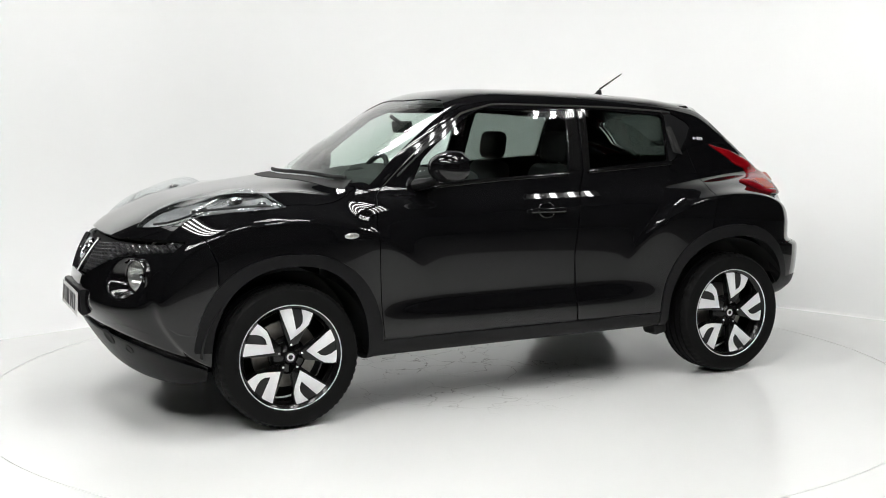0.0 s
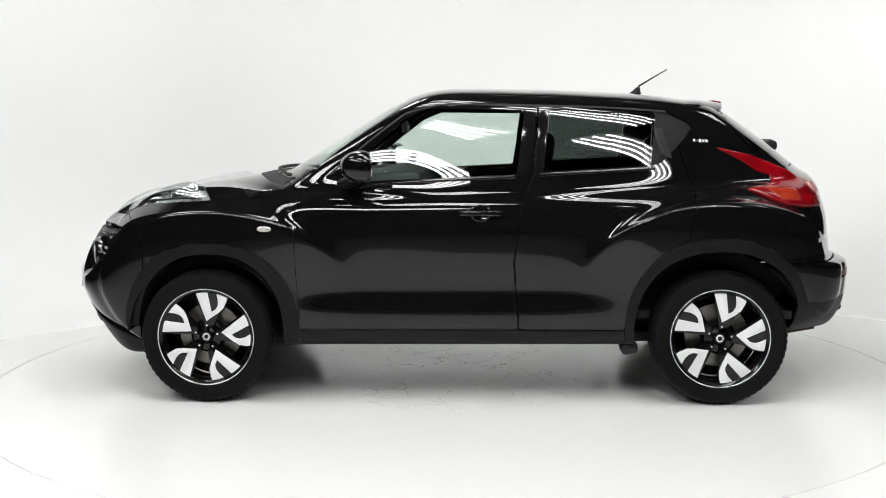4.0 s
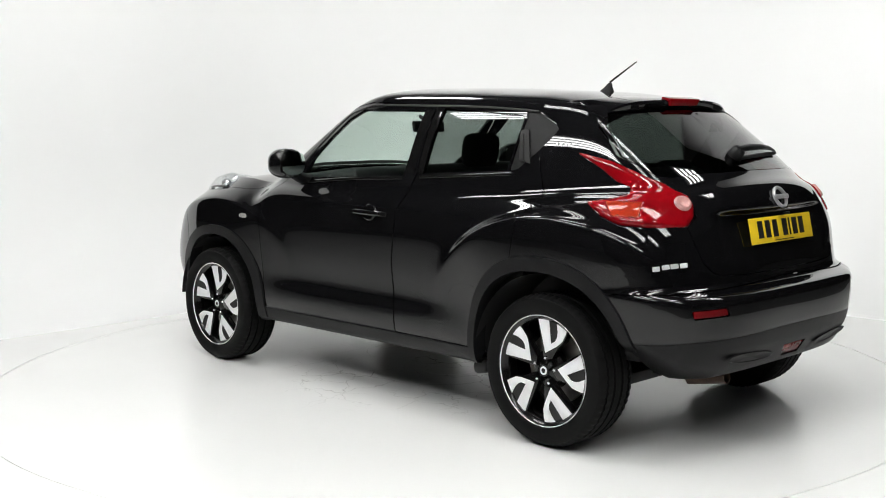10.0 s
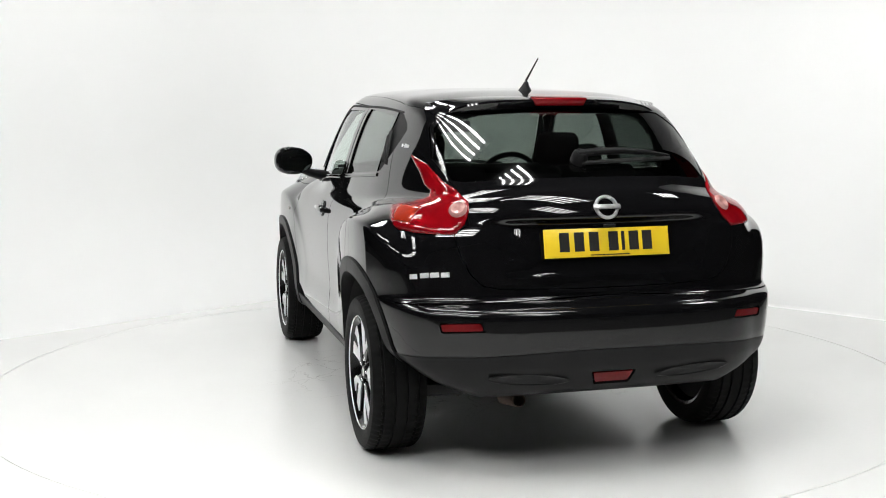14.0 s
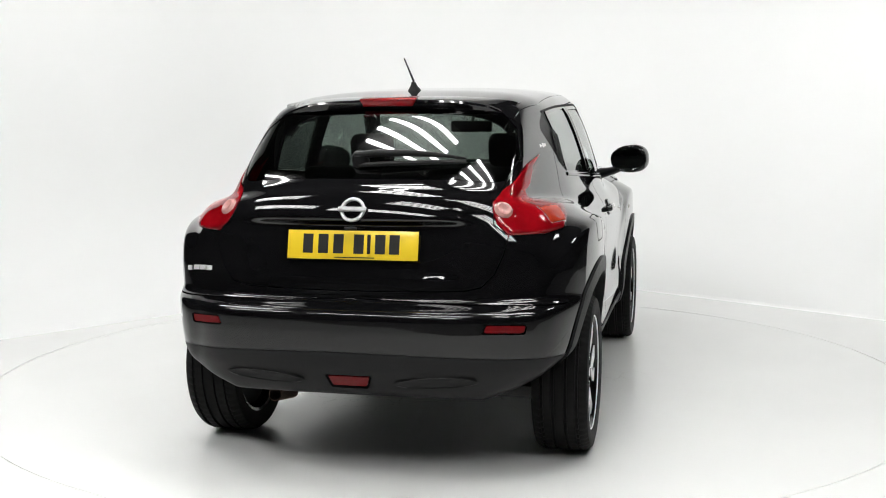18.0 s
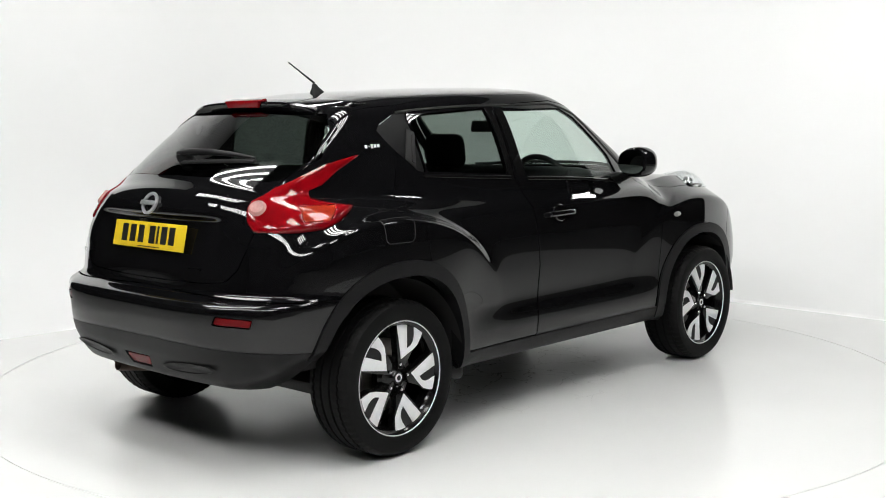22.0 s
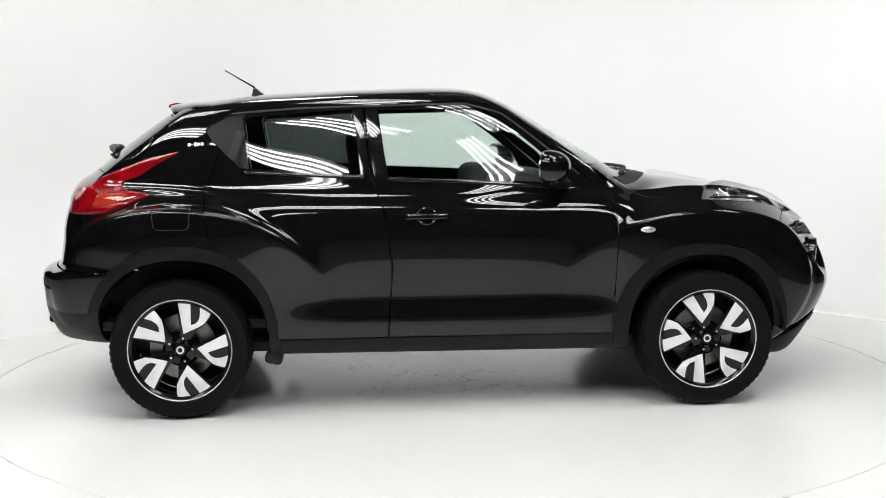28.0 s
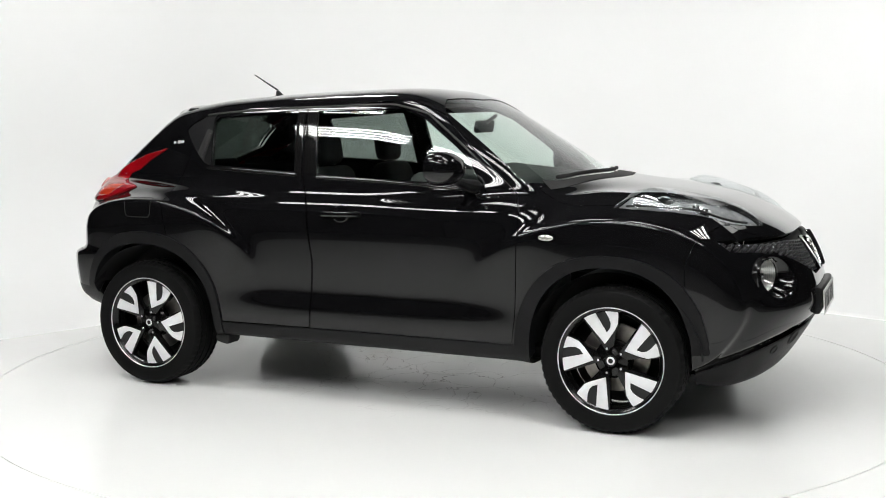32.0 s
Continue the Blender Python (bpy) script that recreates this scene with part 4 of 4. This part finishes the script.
    bm = bmesh.new()
    bmesh.ops.create_uvsphere(bm, u_segments=36, v_segments=20, radius=1)
    for v in bm.verts:
        x, y, z = v.co
        if x < -0.35:
            x = -0.35 - (x + 0.35) * 0.06
            q = 0.95
        else:
            q = 1.0
        sy, sz = (abs(y) ** 0.86) * math.copysign(1, y), (abs(z) ** 0.82) * math.copysign(1, z)
        v.co = (x * 0.100, sy * 0.108 * q, (sz * 0.078 * q) * (1.0 + 0.12 * y))
    bm.transform(pose(0.475, 0.885 * s, 1.172) @ (Matrix.Scale(-1, 4, (0, 1, 0)) if s < 0 else Matrix.Identity(4)) @ pose(0, 0, 0, 4, 0, 14))
    part("mirror_shell", bm, PAINT, mir)
    gl = prism([(x * 0.092, y * 0.060) for x, y in [(math.copysign(abs(math.cos(a)) ** 0.75, math.cos(a)), math.copysign(abs(math.sin(a)) ** 0.75, math.sin(a))) for a in [2 * math.pi * i / 36 for i in range(36)]]], 0.003)
    gl.transform(pose(0.475 - 0.0385 * 0.97, (0.885 - 0.0385 * 0.24) * s, 1.173, 90, 0, -90 + 14 * s))
    part("mirror_glass", gl, MIRROR, mir, "silvered mirror glass")
    foot = tube(interp_path([(0.56, 0.715 * s, 1.085), (0.53, 0.78 * s, 1.10), (0.495, 0.85 * s, 1.128)], 8), [0.06, 0.055, 0.05, 0.046, 0.044, 0.042, 0.04, 0.03], 16, flat=0.5)
    part("mirror_foot", foot, TRIM, mir, "matt black mirror foot")
    # wheel housings
    for cx, r in ((AX_F, 0.40), (AX_R, 0.420)):
        bm = bmesh.new()
        rows = []
        for y in (0.835, 0.80, 0.56, 0.50):
            rr = r
            rows.append([bm.verts.new((cx + (rr - (0.0 if y > 0.5 else 0.3)) * math.cos(a), y * s, 0.325 + (rr - (0.0 if y > 0.5 else 0.3)) * math.sin(a))) for a in [math.radians(4 + (172 if cx > 0 else 148) * i / 36) for i in range(37)]])
        for a, b in zip(rows, rows[1:]):
            for i in range(36):
                bm.faces.new((a[i], a[i + 1], b[i + 1], b[i]))
        part("wheel_housing", bm, DARK, car, "dark wheel housing")


for side in (1, -1):
    side_details(side)


def rear_details():
    # spoiler over the rear window
    bm = bmesh.new()
    rows = []
    span = [-0.535 + 1.07 * i / 40 for i in range(41)]
    roots = settle_many([(-1.13 + 0.04 * (y / 0.55) ** 2, y, 1.50) for y in span])
    bases = settle_many([(-1.30 + 0.05 * (y / 0.55) ** 2, y, 1.48) for y in span])
    mids = settle_many([(-1.24 + 0.08 * (y / 0.55) ** 2, y, 1.50) for y in span])
    for i, y in enumerate(span):
        q = abs(y) / 0.55
        root, base = roots[i][0], bases[i][0]
        tip = base + Vector((-0.080 * (1 - 0.3 * q ** 3), -0.05 * y * q ** 3, -0.004 + 0.010 * (1 - q ** 4) - 0.034 * q ** 6))
        th = 0.058 + 0.03 * q ** 6
        mid = (root + tip) / 2
        mid.y = mids[i][0].y
        mid.z = max(mid.z, mids[i][0].z) + 0.003
        rows.append([bm.verts.new(p) for p in ((root.x, root.y, root.z - 0.004), tuple(mid), (tip.x + 0.03, tip.y, tip.z + 0.003), (tip.x + 0.004, tip.y, tip.z - 0.003), (tip.x, tip.y, tip.z - 0.012),
                                               (tip.x + 0.014, tip.y, tip.z - th + 0.006), (tip.x + 0.022, tip.y, tip.z - th), (tip.x + 0.10, tip.y, tip.z - th - 0.004), (root.x, root.y * 0.97, root.z - 0.06))])
    for a, b in zip(rows, rows[1:]):
        for k in range(8):
            bm.faces.new((a[k], a[k + 1], b[k + 1], b[k]))
    bm.faces.new(rows[0])
    bm.faces.new(rows[-1])
    sp = part("spoiler", bm, PAINT, car, "glossy black roof spoiler")
    bm = box((0.05, 0.245, 0.034), None, 0.006, 3)
    for v in bm.verts:
        v.co.x += 0.35 * v.co.y ** 2
        if v.co.z < 0:
            v.co.y *= 0.90
    bm.transform(pose(-1.367, 0, 1.472, 0, -12, 0))
    part("brake_light", bm, RED, sp, "red high brake light")
    part("washer_jet", lathe([(0, 0.008), (0.006, 0.006), (0.008, 0)], 12, pose(-1.379, -0.165, 1.472, 0, -70, 0)), TRIM, sp)
    # aerial
    bm = lathe([(0.030, 0.0), (0.027, 0.006), (0.016, 0.022), (0.010, 0.038), (0.006, 0.042)], 20)
    for v in bm.verts:
        v.co.x = v.co.x * 1.25 - 0.35 * v.co.z
    bm.transform(on_skin((-0.94, 0, 1.53), (1, 0, 0)))
    ae = part("aerial", bm, TRIM, car, "black roof aerial")
    part("aerial_rod", tube(interp_path([(-0.957, 0, 1.573), (-1.112, 0, 1.664)], 6), [0.0055, 0.0048, 0.0042, 0.0036, 0.003, 0.003], 10), TRIM, ae)
    # number plate with bars for its characters
    m = pose(-1.888, 0, 0.922, 90, 0, -90) @ pose(0, 0, 0, -12, 0, 0)
    pl = part("number_plate", prism([(-0.26, -0.0555), (0.26, -0.0555), (0.26, 0.0555), (-0.26, 0.0555)], 0.003, m, 0.001), YELLOW, car, "yellow rear number plate")
    for cx in (-0.177, -0.116, -0.055, 0.026, 0.066, 0.111, 0.167):
        w = 0.040 if abs(cx - 0.066) > 0.01 else 0.013
        part("plate_bar", box((w, 0.074, 0.001), m @ pose(cx, 0.004, 0.0038)), INK, pl, smooth=False)
    part("plate_bar", box((0.16, 0.004, 0.001), m @ pose(0.01, -0.048, 0.0038)), INK, pl, smooth=False)
    # round emblem: plain ring and bar
    m = on_skin((-1.90, 0, 1.067), (0, -1, 0), 0.006)
    em = part("tailgate_emblem", lathe([(0.036, 0.002), (0.040, 0.007), (0.046, 0.007), (0.050, 0.002), (0.048, -0.006), (0.038, -0.006)], 40, m, True), EMBLEM, car, "round chrome emblem")
    part("emblem_bar", box((0.112, 0.020, 0.008), m @ pose(0, 0, 0.007), 0.003), EMBLEM, em)
    part("release_button", box((0.05, 0.012, 0.012), m @ pose(0, -0.075, 0.0), 0.004), TRIM, car)
    # name badge as bars
    for i, (dy, w) in enumerate(((0.0, 0.030), (0.046, 0.034), (0.092, 0.036), (0.138, 0.034))):
        y = 0.733 - dy
        m = on_skin((-1.75, y, 0.800), (0, -1, 0))
        part("name_badge", box((w, 0.019, 0.004), m @ pose(0, 0, 0.001), 0.001, 1), SILVER, car, "small chrome badge bar")
    # rear wiper
    wip = part("rear_wiper", lathe([(0.0, 0.046), (0.022, 0.044), (0.032, 0.030), (0.036, 0.0), (0.036, -0.01)], 20, on_skin((-1.665, 0.03, 1.225), (0, 1, 0))), TRIM, car, "black rear wiper")
    a = [settle(p) for p in ((-1.66, 0.045, 1.220), (-1.66, -0.05, 1.228), (-1.65, -0.16, 1.232), (-1.63, -0.27, 1.226), (-1.60, -0.38, 1.214))]
    part("wiper_arm", tube([p + nn * h for (p, nn), h in zip(a, (0.034, 0.040, 0.036, 0.028, 0.016))], [0.019, 0.021, 0.018, 0.013, 0.006], 14, flat=0.75), TRIM, wip)
    b = [settle(p) for p in ((-1.68, 0.03, 1.200), (-1.66, -0.18, 1.206), (-1.60, -0.38, 1.200))]
    part("wiper_blade", tube([p + nn * 0.009 for p, nn in b], 0.009, 8), DARK, wip)
    # exhaust
    ex = part("exhaust", lathe([(0.024, -0.14), (0.027, -0.14), (0.027, 0.05), (0.024, 0.05), (0.022, -0.10)], 24, pose(-1.80, 0.345, 0.305, 0, -80, 0)), RUST, car, "rusty steel exhaust pipe")
    for s in (1, -1):
        part("mud_deflector", box((0.085, 0.12, 0.06), pose(-0.835, 0.735 * s, 0.268, 0, 12, 0), 0.02), DARK, car)
        # round clear lamp at the corner of the tail light
        m = on_skin((-1.757, 0.56 * s, 1.052), (0, 1, 0), 0.004)
        part("reversing_lamp", lathe([(0.0, 0.004), (0.010, 0.005), (0.020, 0.010), (0.026, 0.012), (0.032, 0.009), (0.036, 0.004), (0.038, -0.004)], 32, m), PINK, tails[0 if s > 0 else 1], "clear round reversing lamp")
        # side recess of the skirt: an oval moulded hollow
        m = on_skin((-1.95, 0.34 * s, 0.418), (0, 1, 0.03 * s))
        part("skirt_recess", lathe([(0.0, 0.0005), (0.8, 0.001), (0.92, 0.004), (1.0, 0.001)], 36, m @ Matrix.Diagonal((0.165, 0.026, 1, 1))), TRIM, car)


rear_details()


def front_details():
    # grille: rows of small hexagon cells over the dark backing
    bm = bmesh.new()
    cells = []
    for r in range(9):
        for c in range(-19, 20):
            y = (c + 0.5 * (r % 2)) * 0.038
            z = 0.690 + r * 0.0215
            low = np.interp(abs(y), [0.0, 0.22, 0.46, 0.60, 0.74], [0.675, 0.69, 0.785, 0.812, 0.824])
            if z < low + 0.012 or z > 0.864 or abs(y) > 0.735:
                continue
            cells.append((2.05 - 0.60 * abs(y) ** 2, y, z))
    for at, n in settle_many(cells, 6):
        u = Vector((0, 1, 0))
        u = (u - n * u.dot(n)).normalized()
        w = n.cross(u)
        at = at - n * 0.020
        rings = [[bm.verts.new(at + u * (ru * math.cos(a)) + w * (rw * math.sin(a)) + n * h) for a in [math.pi / 6 + math.pi / 3 * i for i in range(6)]]
                 for ru, rw, h in ((0.0165, 0.0115, -0.004), (0.0125, 0.0085, 0.012), (0.0070, 0.0045, 0.016))]
        for p, q in zip(rings, rings[1:]):
            for i in range(6):
                bm.faces.new((p[i], p[(i + 1) % 6], q[(i + 1) % 6], q[i]))
        bm.faces.new(rings[2])
    tagged(part("grille_mesh", bm, GRILLE, car, "black honeycomb grille"), kind="stuff")
    # chrome V and round emblem
    for s in (1, -1):
        pts = [settle(p)[0] + Vector((0.012, 0, 0)) for p in interp_path([(2.0, 0.165 * s, 0.868), (2.05, 0.125 * s, 0.78), (2.08, 0.075 * s, 0.705)], 8)]
        part("grille_chrome", tube(pts, [0.016] * 8, 10, flat=0.6), CHROME, car, "chrome V bar in the grille")
    m = on_skin((2.04, 0, 0.80), (0, 1, 0), 0.004)
    em = part("front_emblem", lathe([(0.040, 0.004), (0.045, 0.010), (0.053, 0.010), (0.058, 0.004), (0.054, -0.02), (0.042, -0.02)], 40, m, True), CHROME, car, "round chrome emblem in the grille")
    part("emblem_bar", box((0.126, 0.022, 0.01), m @ pose(0, 0, 0.008), 0.003), CHROME, em)
    # plate holder and white plate
    bm = box((0.035, 0.54, 0.125), None, 0.012)
    for v in bm.verts:
        v.co.x -= 0.12 * v.co.y ** 2
    bm.transform(pose(2.083, 0, 0.560, 0, 2, 0))
    ph = part("plate_holder", bm, TRIM, car, "black front plate holder")
    m = pose(2.104, 0, 0.552, 90, 0, 90) @ pose(0, 0, 0, -4, 0, 0)
    pl = part("number_plate", box((0.52, 0.111, 0.003), m, 0.001), WHITE_PLATE, ph, "white front number plate")
    for cx in (-0.200, -0.140, -0.085, -0.030, 0.052, 0.115, 0.178):
        part("plate_bar", box((0.046 if abs(cx + 0.140) > 0.01 else 0.014, 0.076, 0.001), m @ pose(cx, 0.0, 0.0022)), INK, pl, smooth=False)
    for s in (1, -1):
        # driving lamp: bezel, bowl and glass in the bumper's hollow
        m = pose(1.885, 0.605 * s, 0.712) @ pose(0, 0, 0, 0, 0, 16 * s) @ pose(0, 0, 0, 0, 90, 0) @ pose(0, 0, 0, 10 * -s, 0, 0)
        lamp = part("driving_lamp", lathe([(0.066, -0.05), (0.080, -0.02), (0.080, 0.012), (0.076, 0.016), (0.070, 0.012)], 40, m), GLOSSY_TRIM, car, "round driving lamp in the bumper")
        part("lamp_bowl", lathe([(0.0, -0.05), (0.02, -0.048), (0.05, -0.028), (0.070, 0.006)], 40, m), CLEAR, lamp)
        part("bulb", lathe([(0.0, -0.008), (0.010, -0.012), (0.012, -0.045)], 16, m), CHROME, lamp)
        part("lamp_glass", lathe([(0.0, 0.018), (0.03, 0.016), (0.055, 0.012), (0.071, 0.008)], 40, m), GLASS_LAMP, lamp, "ribbed clear glass")
        for i in range(9):
            d = (i - 4) * 0.0145
            h = math.sqrt(max(0.0, 0.068 ** 2 - d * d))
            part("glass_rib", box((2 * h, 0.0022, 0.002), m @ pose(0, d, 0.013, 0, 0, 0)), GLASS_LAMP, lamp, smooth=False)
        # headlight inside: projector, indicator and trim bars
        for p, r in (((1.60, 0.545, 0.0), 0.040), ((1.44, 0.63, 0.0), 0.034), ((1.34, 0.70, 0.0), 0.022)):
            at, n = settle((p[0], p[1] * s, 1.0))
            mm = on_skin((p[0], p[1] * s, 1.0), (1, 0, 0), -0.014)
            part("projector", lathe([(0.0, 0.022), (r * 0.55, 0.018), (r * 0.8, 0.006), (r * 0.85, 0.012), (r, 0.010), (r * 1.05, -0.01)], 28, mm), CHROME, heads[0 if s > 0 else 1])
        pts = [settle(p)[0] + settle(p)[1] * 0.002 for p in interp_path([(1.79, 0.465 * s, 0.95), (1.65, 0.60 * s, 0.97), (1.50, 0.69 * s, 1.0), (1.30, 0.75 * s, 1.02)], 10)]
        part("lamp_trim", tube(pts, 0.011, 8, flat=0.5), DARK, heads[0 if s > 0 else 1])
        # round openings in the lower bumper
        for p, r in (((2.015, 0.403, 0.398), 0.034), ((1.939, 0.527, 0.359), 0.020)):
            mm = on_skin((p[0], p[1] * s, p[2]), (0, 1, 0))
            part("bumper_opening", lathe([(0.0, 0.0008), (r * 0.8, 0.0012), (r, 0.005), (r * 1.15, 0.004), (r * 1.25, -0.002)], 28, mm), DARK, car, "dark round bumper opening")
        # wiper at the foot of the windscreen
    for y0, y1 in ((0.55, -0.02), (0.02, -0.50)):
        pts = []
        for i in range(9):
            y = y0 + (y1 - y0) * i / 8
            at, n = settle((1.02 - 0.33 * (y / 0.62) ** 2 * 0.6, y, 1.10))
            pts.append(at + n * 0.014)
        w = part("front_wiper", tube(pts, 0.008, 8, flat=1.2), DARK, car, "black windscreen wiper")
    # vent grille between bonnet and windscreen
    pts = [(1.075 - 0.20 * abs(y / 0.62) ** 2.2, y, 1.10) for y in np.linspace(-0.60, 0.60, 31)]
    skin_strip(pts, 0.085, 0.003, DARK, "scuttle_panel", car, "black plastic scuttle panel")
    # underside
    part("underbody", box((3.1, 1.30, 0.05), pose(0.0, 0, 0.30), 0.01), DARK, car, "dark underbody")
    part("front_undertray", box((0.40, 1.05, 0.04), pose(1.52, 0, 0.27), 0.01), DARK, car)
    part("axle_beam", tube([(AX_R, -0.66, 0.30), (AX_R + 0.12, -0.3, 0.28), (AX_R + 0.12, 0.3, 0.28), (AX_R, 0.66, 0.30)], 0.035, 10), DARK, car)


front_details()


# ---- inside the cabin ----
def seat(x, y, name="front_seat"):
    st = empty(name, parent=car)
    st["label"] = "dark grey cloth car seat"
    bm = box((0.50, 0.50, 0.14), pose(x + 0.05, y, 0.58), 0.05, 3)
    part("seat_cushion", bm, FABRIC, st)
    bm = box((0.13, 0.46, 0.56), None, 0.05, 3)
    for v in bm.verts:
        v.co.y *= 1 - 0.34 * max(0, v.co.z) / 0.28
    bm.transform(pose(x - 0.27, y, 0.88, 0, -14, 0))
    part("seat_back", bm, FABRIC, st)
    bm = box((0.09, 0.23, 0.17), None, 0.045, 3)
    bm.transform(pose(x - 0.35, y, 1.245, 0, -8, 0))
    part("headrest", bm, FABRIC, st)
    for dy in (-0.06, 0.06):
        part("headrest_post", tube([(x - 0.34, y + dy, 1.16), (x - 0.355, y + dy, 1.24)], 0.007, 8), STEEL, st)
    return st


seat(-0.08, 0.36)
seat(-0.08, -0.36)
bench = empty("rear_seat", parent=car)
bench["label"] = "dark grey cloth rear bench"
part("seat_cushion", box((0.46, 1.22, 0.14), pose(-0.72, 0, 0.60), 0.05, 3), FABRIC, bench)
part("seat_back", box((0.13, 1.20, 0.52), pose(-1.02, 0, 0.90, 0, -16, 0), 0.05, 3), FABRIC, bench)
for y in (-0.36, 0.0, 0.36):
    part("headrest", box((0.08, 0.24, 0.13), pose(-1.09, y, 1.125, 0, -10, 0), 0.035, 3), FABRIC, bench)
bm = box((0.50, 1.32, 0.20), None, 0.06, 4)
for v in bm.verts:
    v.co.x -= 0.28 * (v.co.y / 0.62) ** 2
bm.transform(pose(0.72, 0, 1.00, 0, 6, 0))
part("dashboard", bm, CABIN, car, "dark plastic dashboard")
part("instrument_hood", box((0.16, 0.34, 0.09), pose(0.53, -0.36, 1.085, 0, 10, 0), 0.04, 3), CABIN, car)
part("console", box((0.9, 0.22, 0.35), pose(0.35, 0, 0.60), 0.05, 3), CABIN, car)
sw = part("steering_wheel", tube([(0.0, 0.182 * math.cos(a), 0.182 * math.sin(a)) for a in [2 * math.pi * i / 40 for i in range(40)]], 0.0155, 12, True), CABIN, car, "black steering wheel")
part("wheel_boss", lathe([(0.0, 0.03), (0.05, 0.025), (0.07, 0.0)], 24, pose(0, 0, 0, 0, -90, 0)), CABIN, sw)
for a in (0, 180, 270):
    part("wheel_spoke", box((0.015, 0.13, 0.03), pose(0, 0, 0, a, 0, 0) @ pose(0, 0.11, 0), 0.005), CABIN, sw)
sw.matrix_basis = pose(0.38, -0.36, 1.03, 0, -24, 0)
im = part("interior_mirror", box((0.025, 0.24, 0.065), pose(0.33, 0, 1.36, 0, 10, 0), 0.012, 3), CABIN, car, "dark interior mirror")
part("mirror_stalk", tube([(0.34, 0, 1.38), (0.40, 0, 1.42)], 0.01, 8), CABIN, im)
part("cabin_floor", box((2.5, 1.36, 0.04), pose(-0.4, 0, 0.42), 0.0), CABIN, car)
part("load_floor", box((0.65, 1.1, 0.04), pose(-1.45, 0, 0.82), 0.0), CABIN, car)
part("roof_lining", box((1.1, 0.86, 0.015), pose(-0.45, 0, 1.475), 0.0), mat("headlining", (0.30, 0.30, 0.29), 0.9), car)
def motions():
    rows_t, rows_c = [], []
    for k in range(33):
        a = SPIN0 - SPIN * k
        m = pose(0, 0, 0, 0, 0, a)
        rows_t.append((float(k), m))
        rows_c.append((float(k), m @ pose(CAR_OFF[0], CAR_OFF[1], 0)))
    walk(turntable, rows_t)
    walk(car, rows_c)


motions()
